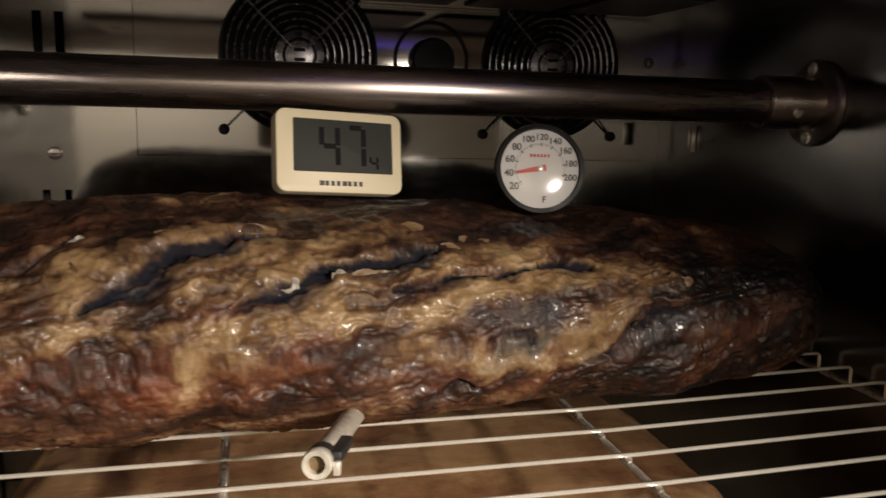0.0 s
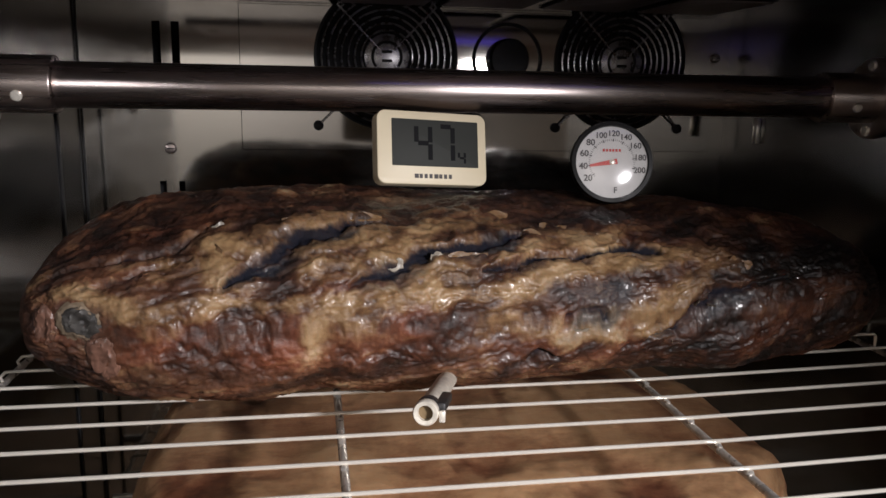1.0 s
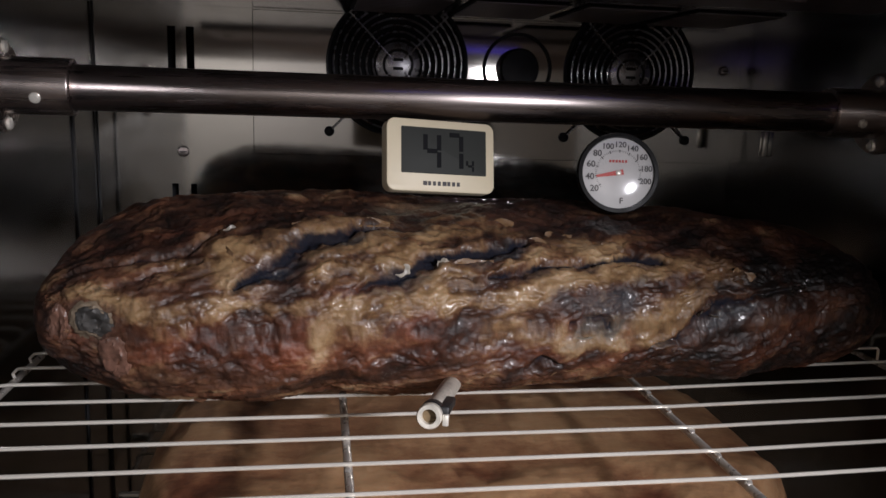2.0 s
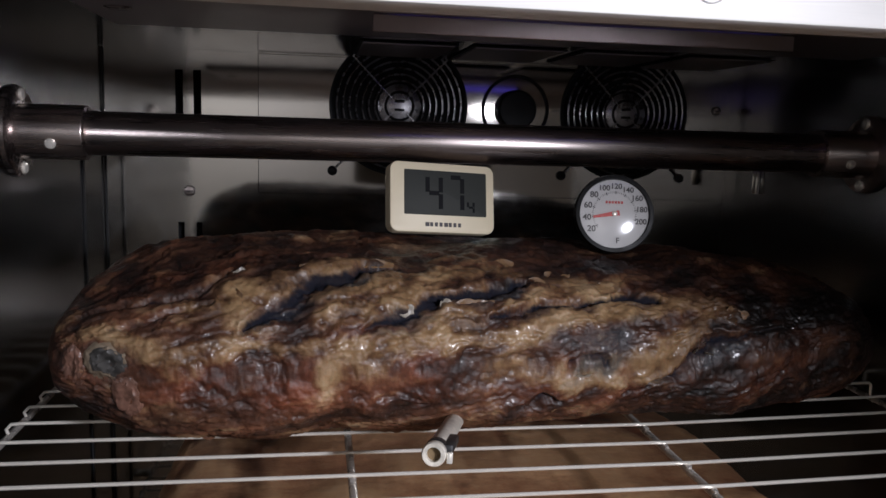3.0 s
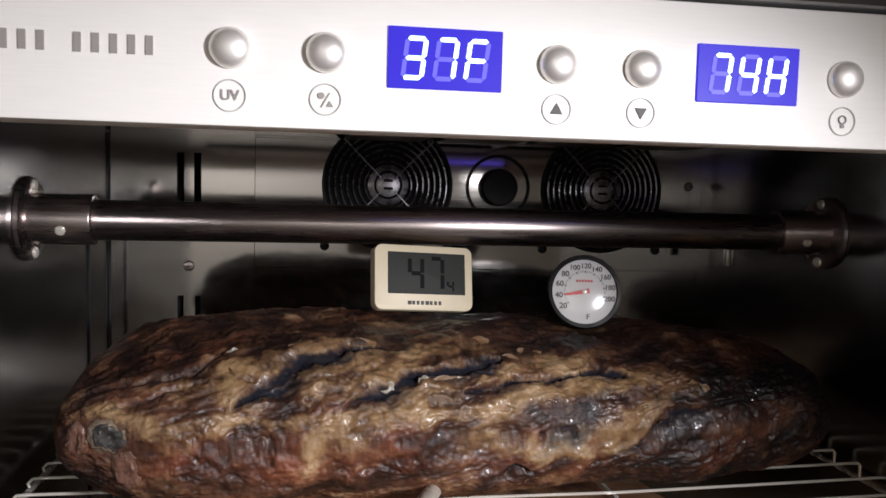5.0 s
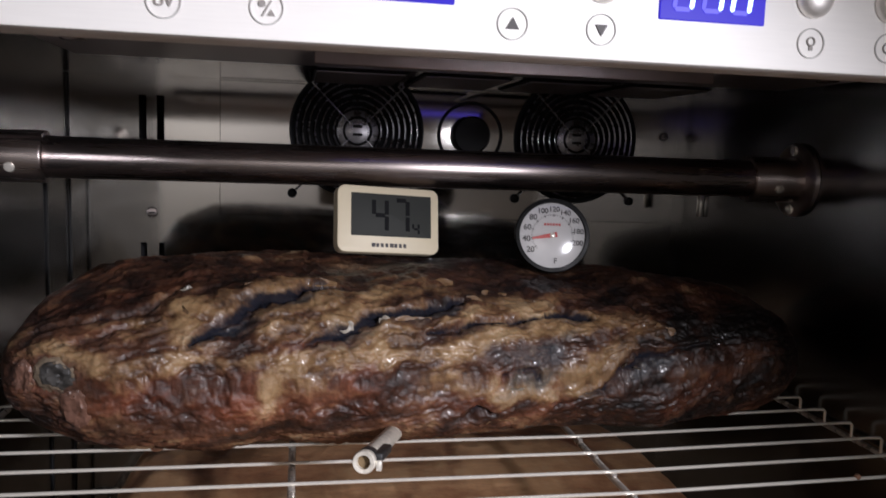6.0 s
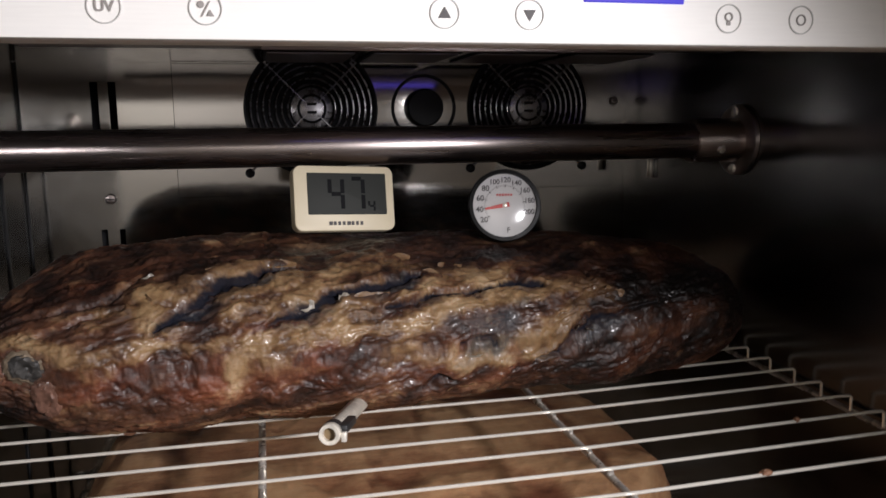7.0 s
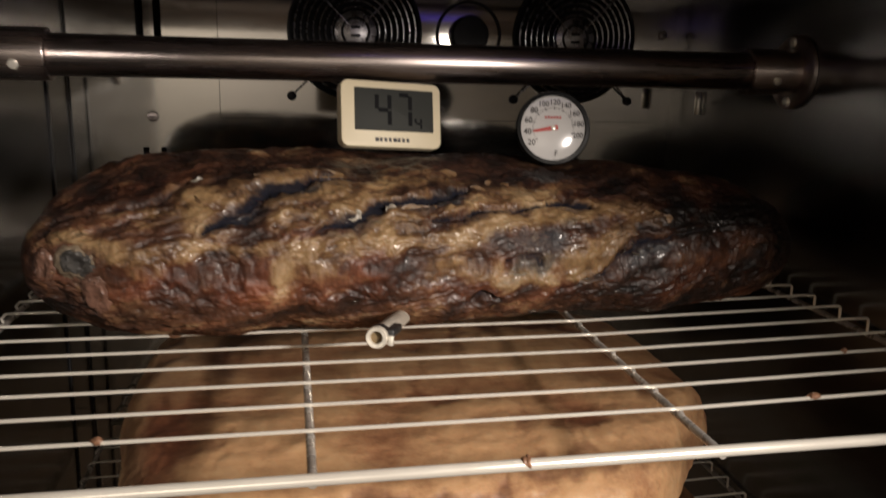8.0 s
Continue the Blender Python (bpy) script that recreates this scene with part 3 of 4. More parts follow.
BLUE = [
    (0.049, 8, 0.022, 0.012, 1.25), (0.026, 9, 0.013, 0.007, 0.9), (-0.118, 27, 0.016, 0.008, 0.9), (-0.054, 25, 0.016, 0.006, 0.9), (-0.188, 3, 0.011, 0.009, 0.6),
    (0.120, 4, 0.022, 0.007, 0.8), (-0.001, 37, 0.016, 0.005, 0.8), (-0.130, -2, 0.010, 0.008, 0.30), (-0.081, 44, 0.014, 0.0035, 0.6), (0.011, 5, 0.010, 0.007, 0.6), (0.070, 20, 0.009, 0.007, 0.75),
]
PINK = [
    (-0.107, -5, 0.030, 0.012, 0.9), (-0.081, -1, 0.030, 0.010, 0.6), (-0.043, -1, 0.014, 0.016, 0.9), (-0.150, -2, 0.024, 0.012, 0.9), (-0.167, 54, 0.040, 0.010, 0.7),
    (-0.054, -10, 0.030, 0.010, 0.8), (0.015, -10, 0.022, 0.012, 0.8), (0.060, -13, 0.036, 0.010, 0.7), (0.133, -14, 0.030, 0.012, 0.6), (-0.081, 15, 0.030, 0.004, 0.7),
    (-0.202, -2, 0.010, 0.010, 0.8),
]

X, A, P = loaf(body_shape, 0.008, 0.2313, 800, 500, 0.85, 0.62)
N = outward(P)
S = A * GIRTH
warp = np.stack([X, S, 0 * X], -1)
XW = X + fbm(warp, 60, 4, 3, 0.55) * 0.0042
SW = S + fbm(warp, 70, 5, 23, 0.6) * 0.0030
along = np.stack([(XW * 0.95 + SW * 0.30) * 0.30, (SW * 0.95 - XW * 0.30), P[..., 1] * 0.3], -1)

lump = fbm(P, 24, 3, 1)
blob = fbm(P, 85, 4, 11, 0.55)
grain = fbm(along, 120, 5, 61, 0.62)
cloud = fbm(along, 42, 4, 83)
mottle = fbm(P, 75, 5, 203, 0.6)
fine = fbm(P, 230, 3, 41)
wrinkle = ridged(along, 120, 4, 31)
crease = step(1.05, 1.65, ridged(np.stack([XW, SW * 1.3, 0 * X], -1), 75, 3, 57))


def widest(kind, lean):
    field = np.zeros(X.shape)
    for x, a, rx, ry, amount in kind:
        field = np.maximum(field, amount * patch(XW, SW, x, a, rx, ry, lean))
    return field


fat = np.zeros(X.shape)
for points, width, amount in FAT + THIN_FAT:
    fat = np.maximum(fat, amount * stroke(XW, SW, points, width * 1.15)[0])
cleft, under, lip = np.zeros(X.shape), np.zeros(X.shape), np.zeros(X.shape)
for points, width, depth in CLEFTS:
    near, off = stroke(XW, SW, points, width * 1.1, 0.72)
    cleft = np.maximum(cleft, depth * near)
    under = np.maximum(under, depth * np.exp(-(((off + 1.3) / 1.5) ** 2)))
    lip = np.maximum(lip, depth * np.exp(-(((off - 1.6) / 0.8) ** 2)))
crust = np.clip(widest(CRUST, 0.25) * (1 + 0.35 * grain) + 0.15 * step(0.16, 0.22, X), 0, 1)
blue = np.clip(0.85 * step(0.20, 1.05, widest(BLUE, 0.20) + 0.30 * grain + 0.15 * mottle) + 0.55 * step(0.30, 1.05, under + 0.4 * grain), 0, 1)
pink = np.clip(widest(PINK, 0.20) * (1 + 0.4 * cloud) + 0.25 * step(0.0, 0.7, cloud), 0, 1)
# away from the drawn bands the upper face is thinly covered in drier fat
film = 0.40 * np.exp(-(((A - 0.60) / 0.55) ** 2)) * step(-0.21, -0.13, X) * step(0.13, 0.07, X) * (1 + 0.8 * cloud)
fat = np.clip(step(0.02, 1.02, np.maximum(fat, film) + 0.30 * mottle + 0.34 * grain) * (1 - 0.75 * crust), 0, 1)
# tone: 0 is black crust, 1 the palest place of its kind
# the last term puts the lamp's falloff towards the right into the colour
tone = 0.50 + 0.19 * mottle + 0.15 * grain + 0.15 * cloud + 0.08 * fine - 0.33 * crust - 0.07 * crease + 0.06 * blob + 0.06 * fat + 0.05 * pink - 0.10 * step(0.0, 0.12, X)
dark = np.clip(step(0.35, 0.95, crust + 0.15 * mottle), 0, 1)

lift = 0.0032 * lump + 0.0008 * wrinkle + 0.0006 * fine - 0.0008 * crease + 0.0005 * ridged(along, 260, 3, 131)
lift += fat * (0.0014 + 0.0007 * blob) + 0.0010 * lip - 0.0042 * np.minimum(cleft, 1.0) - 0.0010 * blue
ends = step(1.0, 0.93, np.abs((X - 0.008) / 0.2315))
PB = P + N * (lift * (0.35 + 0.65 * ends))[..., None]
PB[..., 2] = np.maximum(PB[..., 2], 1.0016 + 0.0006 * np.abs(fine))


def attribute(nodes, key):
    n = nodes.new("ShaderNodeAttribute")
    n.attribute_name = key
    return n.outputs["Fac"]


def maths(nodes, links, op, a, c):
    n = nodes.new("ShaderNodeMath")
    n.operation = op
    for value, socket in ((a, n.inputs[0]), (c, n.inputs[1])):
        if isinstance(value, (int, float)):
            socket.default_value = value
        else:
            links.new(value, socket)
    return n.outputs[0]


def meat_material(name, flesh_stops, fat_stops, rough_low=0.22, relief=0.5, moist=0.3, wander=0.55):
    """Lean and fat have a ramp each over one tone field; raw redness, dark crust, blue-grey mould and black clefts lie over them; moist gloss in patches."""
    m, nodes, links, b = material(name)
    calc = functools.partial(maths, nodes, links)
    small = noise_node(nodes, links, 420, 6.0, rough=0.66)
    streak = noise_node(nodes, links, 130, 7.0, (0.55, 1.5, 1.5), rough=0.62)
    wet = noise_node(nodes, links, 90, 6.0, (0.7, 1.3, 1.3), rough=0.7)
    vary = calc("ADD", calc("MULTIPLY", calc("SUBTRACT", streak.outputs["Fac"], 0.5), wander), calc("MULTIPLY", calc("SUBTRACT", small.outputs["Fac"], 0.5), wander * 0.7))
    tone_in = calc("ADD", attribute(nodes, "tone"), vary)
    lean = ramp(nodes, links, tone_in, flesh_stops)
    lean = mix(nodes, links, calc("MULTIPLY", attribute(nodes, "pink"), 0.8), lean, mix(nodes, links, 1.0, lean, (1.30, 0.84, 0.72), "MULTIPLY"))
    pale = ramp(nodes, links, tone_in, fat_stops)
    edge = ramp(nodes, links, calc("ADD", attribute(nodes, "fat"), calc("MULTIPLY", vary, 1.1)), [(0.10, (0.0,)), (0.90, (0.92,))])
    colour = mix(nodes, links, edge, lean, pale)
    grey = ramp(nodes, links, calc("ADD", small.outputs["Fac"], calc("MULTIPLY", vary, 0.5)), [(0.30, (0.008, 0.011, 0.017)), (0.55, (0.030, 0.033, 0.038)), (0.80, (0.12, 0.118, 0.105))])
    colour = mix(nodes, links, calc("MULTIPLY", attribute(nodes, "blue"), 0.82), colour, grey)
    colour = mix(nodes, links, calc("MULTIPLY", attribute(nodes, "dark"), 0.7), colour, mix(nodes, links, 0.9, colour, (0.20, 0.16, 0.16), "MULTIPLY"))
    # blue-black flesh and the shade of deep clefts, both put in as colour
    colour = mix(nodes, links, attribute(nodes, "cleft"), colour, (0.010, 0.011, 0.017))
    links.new(colour, b.inputs["Base Color"])
    dull = calc("ADD", ramp(nodes, links, wet.outputs["Fac"], [(0.38, (rough_low,)), (0.60, (0.55,))]), calc("ADD", calc("MULTIPLY", attribute(nodes, "blue"), 0.12), calc("MULTIPLY", attribute(nodes, "cleft"), 0.35)))
    links.new(dull, b.inputs["Roughness"])
    links.new(calc("SUBTRACT", 0.36, calc("MULTIPLY", attribute(nodes, "cleft"), 0.34)), b.inputs["Specular IOR Level"])
    b.inputs["Coat Roughness"].default_value = 0.12
    links.new(calc("MULTIPLY", ramp(nodes, links, wet.outputs["Fac"], [(0.42, (moist,)), (0.56, (0.0,))]), calc("SUBTRACT", 1.0, attribute(nodes, "cleft"))), b.inputs["Coat Weight"])
    b.inputs["Subsurface Weight"].default_value = 0.10
    b.inputs["Subsurface Radius"].default_value = (0.006, 0.002, 0.001)
    b.inputs["Subsurface Scale"].default_value = 0.4
    bump(nodes, links, b, calc("ADD", calc("MULTIPLY", small.outputs["Fac"], 0.6), streak.outputs["Fac"]), relief, 0.0014)
    return m


MEAT = meat_material("aged_beef", [(0.05, (0.007, 0.005, 0.004)), (0.28, (0.024, 0.011, 0.007)), (0.50, (0.062, 0.028, 0.015)), (0.72, (0.119, 0.055, 0.028)), (1.0, (0.200, 0.108, 0.055))],
                     [(0.05, (0.024, 0.014, 0.009)), (0.28, (0.077, 0.042, 0.020)), (0.50, (0.169, 0.101, 0.045)), (0.72, (0.260, 0.169, 0.079)), (1.0, (0.383, 0.273, 0.148))], 0.30, 0.46, 0.20, 0.48)
beef = thing("aged_beef", "dry-aged beef joint with dark crust and yellowed fat", "meat", pose(0, 0, 0))
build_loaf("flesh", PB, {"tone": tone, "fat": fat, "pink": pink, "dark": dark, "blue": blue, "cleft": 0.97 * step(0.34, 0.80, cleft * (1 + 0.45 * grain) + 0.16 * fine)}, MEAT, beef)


def surface_at(x, angle):
    i = int(np.argmin(np.abs(X[:, 0] - x)))
    j = int(np.argmin(np.abs(A[0] - radians(angle))))
    return Vector(PB[i, j]), Vector(N[i, j])


PALE_FLAKE = surface("pale_flake", (0.30, 0.27, 0.22), 0.45, 0.0, 0.45, 260, relief=0.5)


def flap(x, angle, length, width, turn, mat, seed):
    """A torn, curled shred of dried fat standing off the surface."""
    at, up = surface_at(x, angle)
    side = Vector((math.cos(radians(turn)), 0, math.sin(radians(turn))))
    side = (side - up * side.dot(up)).normalized()
    cross = up.cross(side)
    rnd = random.Random(seed)
    bm, rows = bmesh.new(), []
    for i in range(9):
        u = i / 8
        w = width * (0.12 + 0.88 * math.sin(math.pi * (0.06 + u * 0.88)) ** 0.7) * (0.88 + 0.24 * rnd.random())
        rows.append([])
        for j in range(5):
            v = j / 4 - 0.5
            lift = 0.0006 + 0.0022 * (v + 0.5) ** 2 + 0.0010 * math.sin(u * 7 + seed) * (v + 0.5)
            p = at + side * (length * (u - 0.5)) + cross * (w * v + 0.0006 * rnd.uniform(-1, 1)) + up * (lift - 0.0023)
            rows[-1].append(bm.verts.new(p))
    for a, b in zip(rows, rows[1:]):
        for j in range(4):
            bm.faces.new((a[j], a[j + 1], b[j + 1], b[j]))
    out = bmesh.ops.extrude_face_region(bm, geom=bm.faces[:])
    bmesh.ops.translate(bm, vec=-up * 0.0007, verts=[v for v in out["geom"] if isinstance(v, bmesh.types.BMVert)])
    bmesh.ops.recalc_face_normals(bm, faces=bm.faces[:])
    shred = part("fat_shred", bm, mat, beef)
    for key, value in (("tone", 0.36 + 0.14 * rnd.random()), ("fat", 0.9)):
        layer = shred.data.attributes.new(key, "FLOAT", "POINT")
        layer.data.foreach_set("value", [value] * len(shred.data.vertices))


# shreds of fat along the clefts: x, angle, length, width, turn
for k, (x, a, length, width, turn) in enumerate([(0.019, 46, 0.016, 0.011, -50), (0.030, 54, 0.014, 0.010, -30), (0.058, 46, 0.012, 0.008, -40), (-0.001, 63, 0.018, 0.006, 0), (-0.069, 59, 0.022, 0.004, 12),
                                                 (-0.134, 37, 0.012, 0.007, -75), (-0.019, 32, 0.020, 0.007, 8), (-0.098, 51, 0.016, 0.005, 14), (0.126, 26, 0.012, 0.006, -30), (0.029, -24, 0.016, 0.005, 10)]):
    flap(x, a, length, 0.7 * width, turn, MEAT, k)
for k, (x, a, length, width, turn) in enumerate([(-0.055, 29, 0.009, 0.0045, 10), (-0.034, 32, 0.006, 0.004, 5), (-0.133, 51, 0.008, 0.003, 8), (0.038, -4, 0.016, 0.0035, -5), (0.103, 4, 0.009, 0.0018, 40),
                                                 (0.111, 0, 0.011, 0.0018, -30), (0.089, -13, 0.004, 0.0026, 0)]):
    flap(x, a, length, width, turn, PALE_FLAKE, 40 + k)

BONE_GREY = surface("dried_bone", (0.062, 0.058, 0.053), 0.50, 0.0, 0.6, 160, relief=0.2)
BONE_PINK = surface("pink_bone", (0.125, 0.066, 0.045), 0.30, 0.0, 0.6, 200, relief=0.5)
BONE_RIM = surface("bone_rim", (0.14, 0.108, 0.072), 0.34, 0.0, 0.4, 220, relief=0.4)
for x, a, rx, rz, mat in ((-0.189, 2, 0.0120, 0.0090, BONE_RIM), (-0.1885, 2.5, 0.0095, 0.0070, BONE_GREY), (-0.180, -10, 0.0075, 0.0105, BONE_PINK), (-0.206, -1, 0.0070, 0.0095, BONE_PINK)):
    at, up = surface_at(x, a)
    bm = bmesh.new()
    bmesh.ops.create_icosphere(bm, subdivisions=4, radius=1.0)
    frame_up = up.to_track_quat("Z", "Y").to_matrix().to_4x4()
    for v in bm.verts:
        r = 1 + 0.22 * noise.noise(v.co * 1.8 + Vector((x * 90, 0, 0))) + 0.14 * noise.noise(v.co * 6)
        v.co = Vector((v.co.x * r * rx, v.co.y * r * rz, v.co.z * r * 0.0042))
        v.co.z -= 0.0022 * math.exp(-((v.co.x / rx) ** 2 + (v.co.y / rz) ** 2) * 3)
    bm.transform(Matrix.Translation(at - up * (0.0012 if mat is not BONE_GREY else 0.0002)) @ frame_up)
    part("bone_end", bm, mat, beef)

# dried scraps that cling to the wires
SCRAP = surface("dried_scrap", (0.17, 0.085, 0.045), 0.5, 0.0, 0.4, 300, relief=0.5)
for k, (x, y, length, thick) in enumerate([(-0.150, -0.0873, 0.0040, 0.0021), (0.148, -0.2158, 0.0028, 0.0016), (0.202, -0.1644, 0.0018, 0.0015), (-0.001, -0.2562, 0.0020, 0.0027), (-0.162, -0.2158, 0.0024, 0.0017)]):
    bm = bmesh.new()
    bmesh.ops.create_icosphere(bm, subdivisions=3, radius=1.0)
    for v in bm.verts:
        r = 1 + 0.35 * noise.noise(v.co * 1.6 + Vector((k * 7.3, 0, 0))) + 0.15 * noise.noise(v.co * 5)
        v.co = Vector((v.co.x * r * length, v.co.y * r * thick, v.co.z * r * thick))
    scrap = thing("meat_scrap", "small brown scrap of dried meat on a shelf wire", "meat scrap", pose(x, y, 1.0010 + 0.0206 * max(0.0, x - 0.085)), "scraps on the shelf")
    part("scrap", bm, SCRAP, scrap)

# the fat-capped joint on the lower shelf


def lower_shape(x):
    s = np.clip((x + 0.008) / 0.184, -1, 1)
    end = (1 - np.abs(s) ** 16) ** (1 / 2.2)
    return -0.040 + 0 * x, 0.893 + 0 * x, 0.150 * (0.82 + 0.18 * end), 0.066 * (0.25 + 0.75 * end)


XL, AL, PL = loaf(lower_shape, -0.008, 0.1838, 420, 360, 0.52)
# the front corners are cut back, the one far more than the other
near_door = np.where(PL[..., 0] > -0.008, 0.50 * np.clip((-0.085 - PL[..., 1]) / 0.110, 0, 1), 0.14 * np.clip((-0.05 - PL[..., 1]) / 0.12, 0, 1))
PL[..., 0] = -0.008 + (PL[..., 0] + 0.008) * (1 - near_door)
NL = outward(PL)
crack = ridged(PL * [1, 0.7, 1], 20, 3, 5)
cloud_low = fbm(PL, 26, 4, 8)
tiny = fbm(PL, 150, 3, 12)
groove = step(0.95, 1.40, crack)
lift = 0.0022 * cloud_low + 0.0004 * tiny - 0.0006 * groove
PLB = PL + NL * lift[..., None]
PLB[..., 2] = np.maximum(PLB[..., 2], 0.8266 + 0.0005 * np.abs(tiny))
tone_low = 0.55 + 0.16 * cloud_low + 0.06 * tiny - 0.10 * groove
FATTY = meat_material("fat_cap", [(0.10, (0.05, 0.025, 0.016)), (0.50, (0.19, 0.095, 0.050)), (1.0, (0.36, 0.22, 0.12))],
                      [(0.10, (0.15, 0.072, 0.038)), (0.35, (0.33, 0.172, 0.084)), (0.60, (0.48, 0.285, 0.140)), (1.0, (0.60, 0.410, 0.23))], 0.40, 0.26, 0.12, 0.40)
lower = thing("fatty_beef_joint", "pale fat-capped beef joint on the lower wire shelf", "meat", pose(0, 0, 0))
none = 0 * XL
build_loaf("flesh", PLB, {"tone": tone_low, "fat": 0.85 + 0.25 * cloud_low - 0.5 * groove, "pink": 0.8 * step(-0.2, 0.8, -cloud_low + 0.2 * tiny), "dark": none, "blue": none, "cleft": none}, FATTY, lower)
at = Vector((-0.105, -0.178, 0.905))
bm = bmesh.new()
bmesh.ops.create_icosphere(bm, subdivisions=4, radius=1.0)
for v in bm.verts:
    r = 1 + 0.25 * noise.noise(v.co * 2.5) + 0.1 * noise.noise(v.co * 8)
    v.co = at + Vector((v.co.x * 0.014, v.co.y * 0.010, v.co.z * 0.013)) * r
part("meat_knob", bm, BONE_PINK, lower)

# ---- thermometers and the probe ----
# digital thermometer, leaning back on the beef under the rod
digital = thing("digital_thermometer", "cream digital thermometer reading 47.4, leaning on the beef", "thermometer",
                pose(-0.0242, -0.0230, 1.1171, 76, 0, 12.0) @ pose(0, 0, 0, 0, 0, -3.0))
DW, DH = 0.0650, 0.0410


def rounded(w, hh, r, depth, steps=6):
    """A plate with rounded corners, its face towards +z at z = 0."""
    bm = bmesh.new()
    pts = []
    for cx, cy, a0 in ((w / 2 - r, hh / 2 - r, 0), (-w / 2 + r, hh / 2 - r, 90), (-w / 2 + r, -hh / 2 + r, 180), (w / 2 - r, -hh / 2 + r, 270)):
        pts += [(cx + r * math.cos(radians(a0 + 90 * k / steps)), cy + r * math.sin(radians(a0 + 90 * k / steps))) for k in range(steps + 1)]
    f = bm.faces.new([bm.verts.new((x, y, 0)) for x, y in pts])
    out = bmesh.ops.extrude_face_region(bm, geom=[f])
    bmesh.ops.translate(bm, vec=(0, 0, -depth), verts=[v for v in out["geom"] if isinstance(v, bmesh.types.BMVert)])
    bmesh.ops.recalc_face_normals(bm, faces=bm.faces[:])
    rim = [e for e in bm.edges if abs(e.verts[0].co.z) < 1e-6 and abs(e.verts[1].co.z) < 1e-6]
    bmesh.ops.bevel(bm, geom=rim, offset=min(0.0008, depth * 0.4), segments=2, profile=0.5, affect="EDGES")
    return bm


part("case", rounded(DW, DH, 0.0050, 0.0095), CREAM, digital)
screen_bm = rounded(DW * 0.790, DH * 0.640, 0.0006, 0.0004)
screen_bm.transform(Matrix.Translation((0.0016, 0.0028, 0.0004)))
screen = part("screen", screen_bm, LCD, digital, "grey liquid crystal screen")


def lcd_digit(ch, x, y, w, hh, thick, parent):
    places = {"a": (0, hh / 2, 1), "g": (0, 0, 1), "d": (0, -hh / 2, 1), "f": (-w / 2, hh / 4, 0), "b": (w / 2, hh / 4, 0), "e": (-w / 2, -hh / 4, 0), "c": (w / 2, -hh / 4, 0)}
    for key in SEGMENTS[ch]:
        dx, dy, flat = places[key]
        a, b = (w / 2 - thick * 0.4, thick / 2) if flat else (thick / 2, hh / 4 - thick * 0.2)
        bm = box(x + dx - a, x + dx + a, y + dy - b, y + dy + b, 0.00042, 0.0006)
        part("digit_segment", bm, LCD_INK, parent, smooth=False)


lcd_digit("4", -0.0058, 0.0026, 0.0082, 0.0196, 0.0026, screen)
lcd_digit("7", 0.0077, 0.0026, 0.0082, 0.0196, 0.0026, screen)
lcd_digit("4", 0.0172, -0.0050, 0.0036, 0.0066, 0.0013, screen)
for k in range(8):
    w = 0.0018 if k not in (0, 4) else 0.0024
    part("name_bar", box(-0.0112 + 0.0029 * k, -0.0112 + 0.0029 * k + w, -0.0170, -0.0146, 0.0001, 0.0003), INK, digital, smooth=False)
part("back_foot", rounded(DW * 0.5, DH * 0.4, 0.002, 0.004), CREAM, digital).matrix_basis = Matrix.Translation((0, -0.010, -0.0096))

# dial thermometer: its stem runs back and down into the beef
dial = thing("dial_thermometer", "round dial thermometer with black rim stuck in the beef", "thermometer", look((0.0760, -0.0367, 1.1107), (0.0600, -0.140, 1.136)) @ pose(0, 0, 0, 0, 180, 0))
RIM = surface("dark_rim", (0.005, 0.005, 0.005), 0.42, 0.0, 0.3, 90)
RIM.node_tree.nodes["Principled BSDF"].inputs["Specular IOR Level"].default_value = 0.2
part("rim", lathe([(0.0195, -0.0062), (0.0222, -0.0055), (0.0233, -0.0035), (0.0235, 0.0), (0.0228, 0.0020), (0.0207, 0.0022), (0.0203, 0.0006)], steps=72, cap=False), RIM, dial, "dark rounded rim")
part("case_back", lathe([(0.0030, -0.0110), (0.0060, -0.0105), (0.0075, -0.0075), (0.0195, -0.0062)], steps=48), RIM, dial)
face = part("face", lathe([(0.0204, -0.0006), (0.0204, 0.0002)], steps=64), DIAL_WHITE, dial, "white printed dial face")
part("stem", tube([(0, 0, -0.010), (0, 0, -0.055)], 0.0019, 14), CHROME, dial)
for k in range(4, 51):
    a = radians(240 - 256 * k / 50)
    r0, r1 = (0.0122, 0.0132) if k % 5 else (0.0118, 0.0134)
    c, s = math.cos(a), math.sin(a)
    wv = Vector((-s, c, 0)) * (0.00013 if k % 5 else 0.00032)
    p0, p1 = Vector((c * r0, s * r0, 0.00045)), Vector((c * r1, s * r1, 0.00045))
    bm = bmesh.new()
    bm.faces.new([bm.verts.new(v) for v in (p0 - wv, p1 - wv, p1 + wv, p0 + wv)])
    part("scale_mark", bm, INK, face, smooth=False)
for k in range(1, 11):
    a = radians(240 - 25.6 * k)
    lettering("dial_number", str(20 * k), 0.0050 if k < 5 else 0.0046, Matrix.Translation((0.0163 * math.cos(a), 0.0163 * math.sin(a), 0.0005)), INK, face, 0.00006)
lettering("dial_unit", "F", 0.0046, Matrix.Translation((0.0020, -0.0160, 0.0005)), INK, face, 0.00006)
for k in range(6):
    part("maker_bar", box(-0.0052 + 0.0018 * k, -0.0040 + 0.0018 * k, 0.0060, 0.0075, 0.0003, 0.0005), RED_INK, face, smooth=False)
a = radians(190)
bm = bmesh.new()
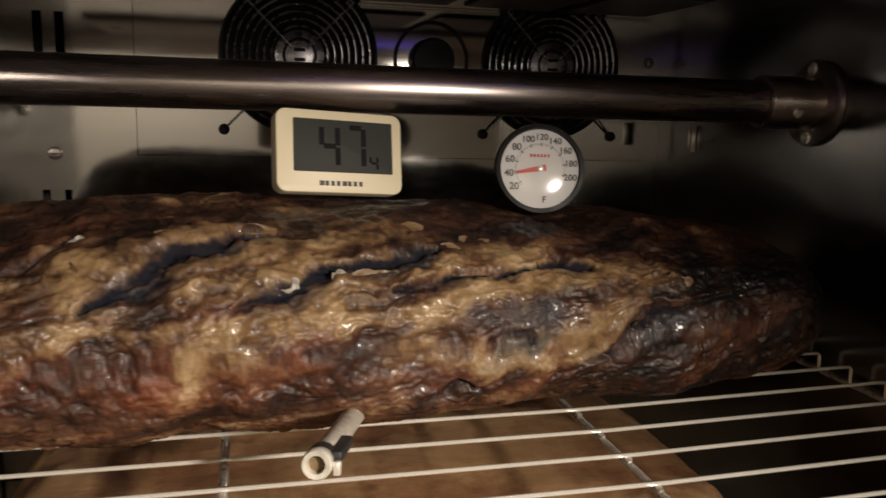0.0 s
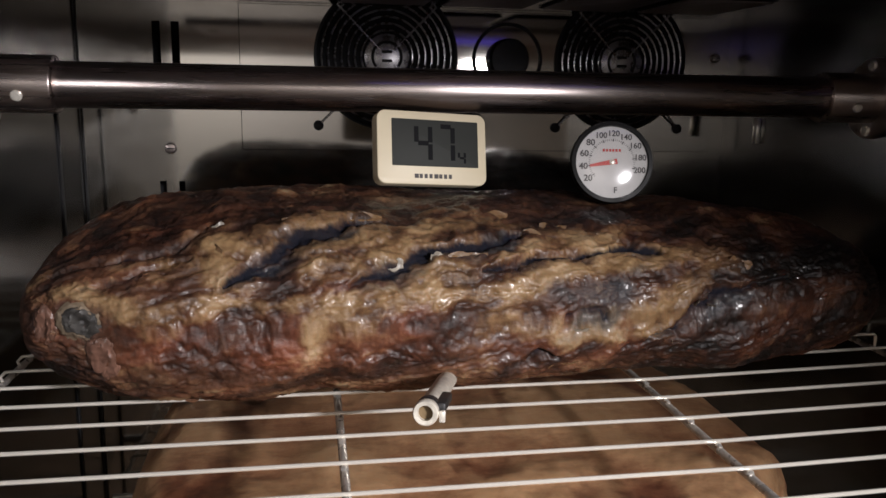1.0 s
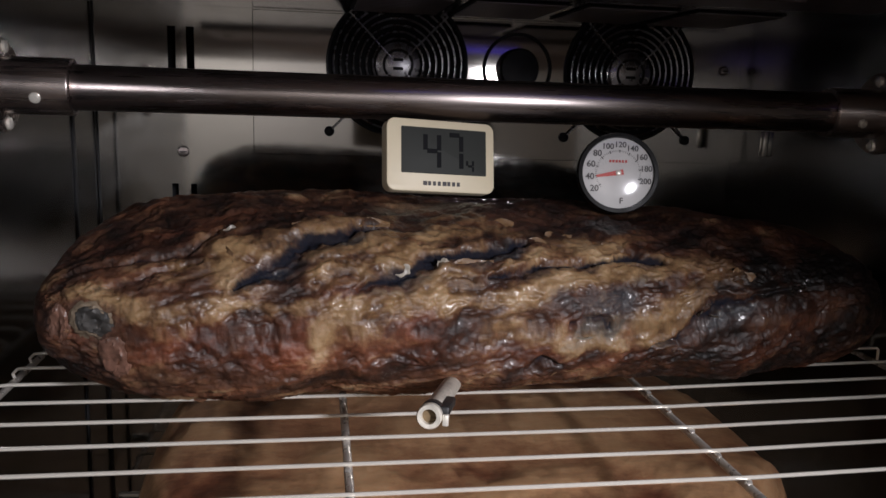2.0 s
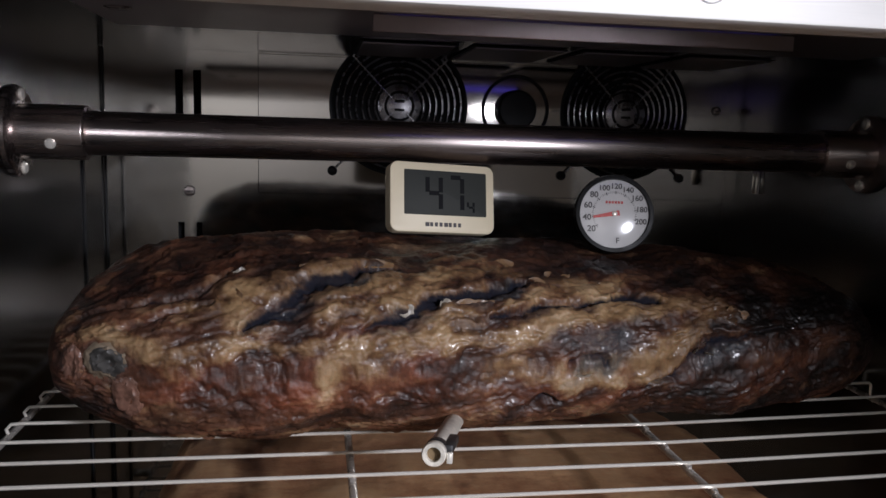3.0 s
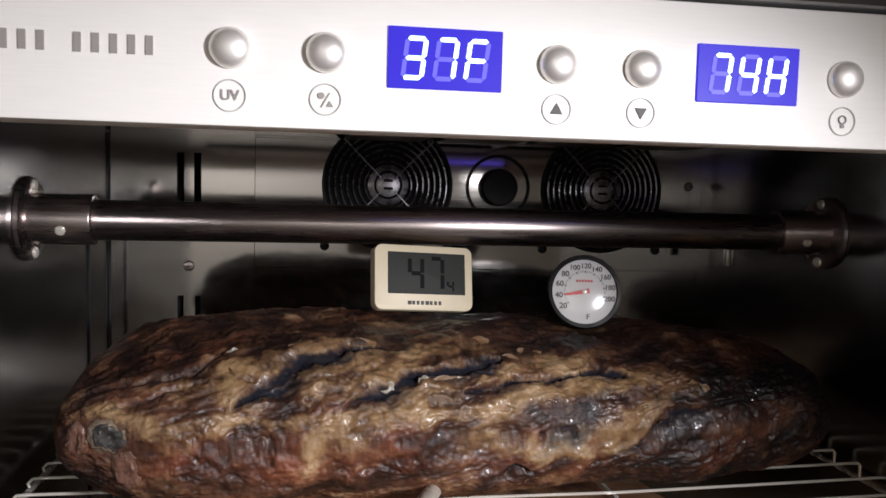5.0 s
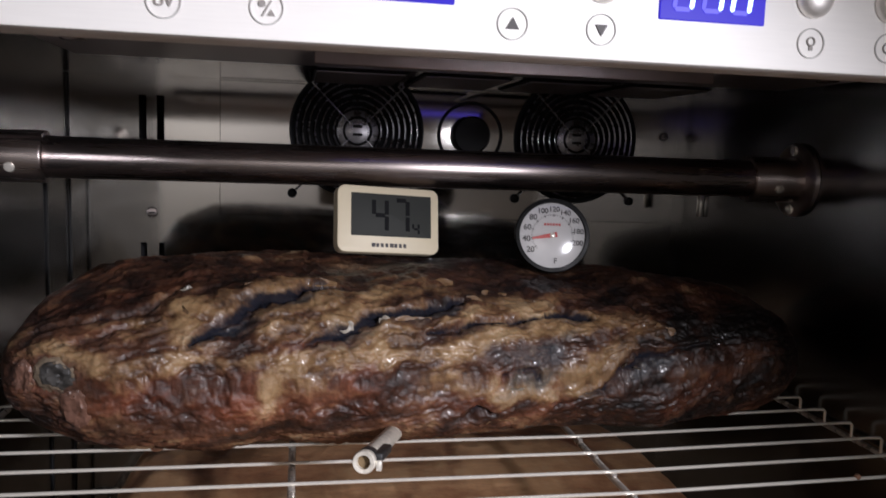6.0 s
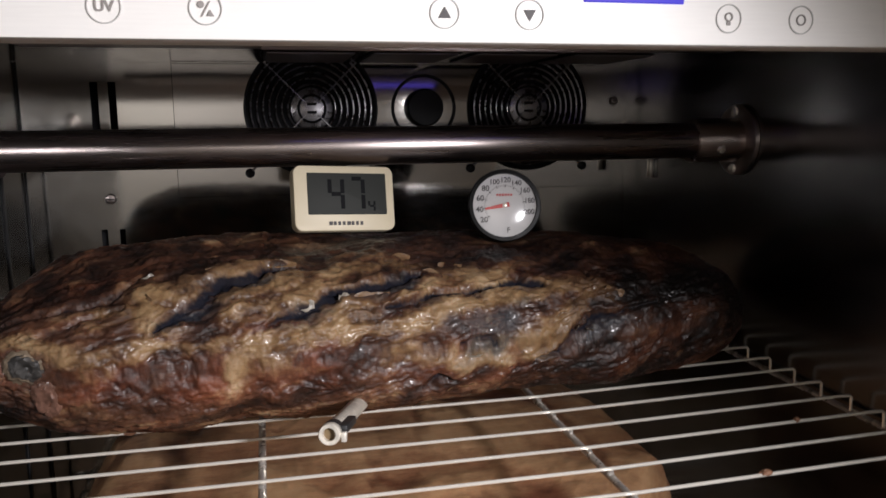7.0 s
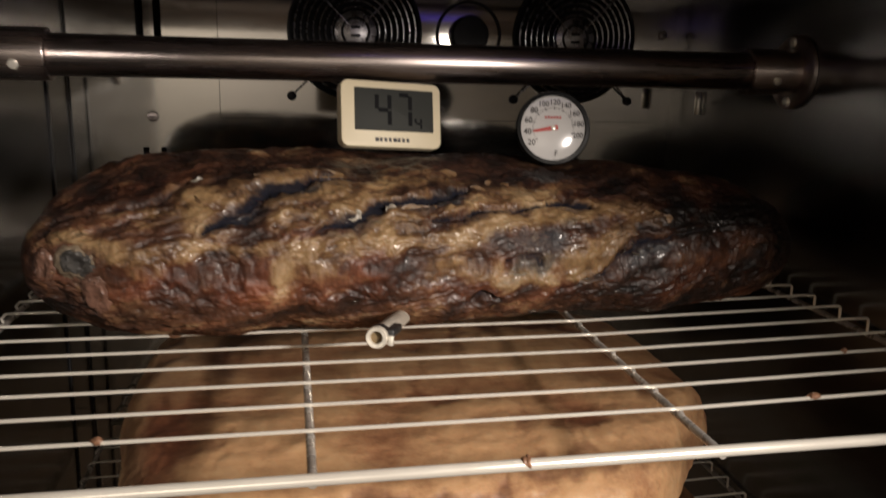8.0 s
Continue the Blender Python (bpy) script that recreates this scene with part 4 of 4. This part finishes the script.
tip, tail = Vector((0.0128 * math.cos(a), 0.0128 * math.sin(a), 0.0012)), Vector((-0.003 * math.cos(a), -0.003 * math.sin(a), 0.0012))
wide = Vector((-math.sin(a), math.cos(a), 0))
bm.faces.new([bm.verts.new(v) for v in (tail - wide * 0.0016, tip - wide * 0.0007, tip + wide * 0.0007, tail + wide * 0.0016)])
part("needle", bm, RED_INK, dial, "red pointer needle")
part("needle_cap", lathe([(0.0016, 0.0008), (0.0016, 0.0014), (0.0008, 0.0018)], steps=20), CHROME, dial)
lens_dome = part("lens", lathe([(0.0206, 0.0012), (0.0180, 0.0022), (0.0130, 0.0031), (0.0070, 0.0036), (0.0002, 0.0038)], steps=64, cap=False), GLASS, dial, "clear domed lens")
lens_dome.visible_shadow = False

# the metal probe sticking out of the beef, with a black clip
P0, P1 = Vector((-0.0500, -0.1800, 1.0262)), Vector((-0.0235, -0.0900, 1.0090))
probe = thing("meat_probe", "hollow metal probe with black clip stuck in the beef", "probe", Matrix.Translation(P0) @ (P1 - P0).to_track_quat("Z", "Y").to_matrix().to_4x4())
PROBE = surface("scuffed_probe", (0.66, 0.62, 0.53), 0.42, 0.25, 0.3, 260, relief=0.15)
part("barrel", lathe([(0.0029, 0.020), (0.0030, 0.0), (0.0046, -0.0002), (0.0051, 0.0006), (0.0051, 0.0040), (0.0046, 0.0048), (0.0044, 0.0100), (0.0044, 0.085), (0.0030, 0.094)], steps=36, cap=False), PROBE, probe)
part("inner_plug", lathe([(0.0030, 0.0030), (0.0030, 0.0045)], steps=24), surface("brown_plug", (0.16, 0.11, 0.05), 0.6, 0.0, 0.3, 300), probe)
part("band", lathe([(0.00455, 0.0065), (0.0050, 0.0070), (0.0050, 0.0115), (0.00455, 0.0120)], steps=36, cap=False), BLACK, probe, "black band")
clip = part("clip", box(-0.0022, 0.0022, -0.0018, 0.0022, -0.012, 0.012, 0.0008), BLACK, probe, "black clip")
clip.matrix_basis = Matrix.Translation((-0.0050, 0.0010, 0.018))
shiny = part("clip_tab", box(-0.0012, 0.0012, -0.0030, 0.0016, -0.0014, 0.0014, 0.0004), CHROME, probe, "bright metal tab")
shiny.matrix_basis = Matrix.Translation((-0.0064, -0.0006, 0.0030))
for k in range(3):
    part("printed_mark", tube(arc(0, 0, 0.00442, 0, 6, 60 + 40 * k, 75 + 40 * k), 0.0004, 5), INK, probe).matrix_basis = Matrix.Translation((0, 0, 0.040 + 0.006 * k)) @ Matrix.Rotation(math.pi / 2, 4, "X")
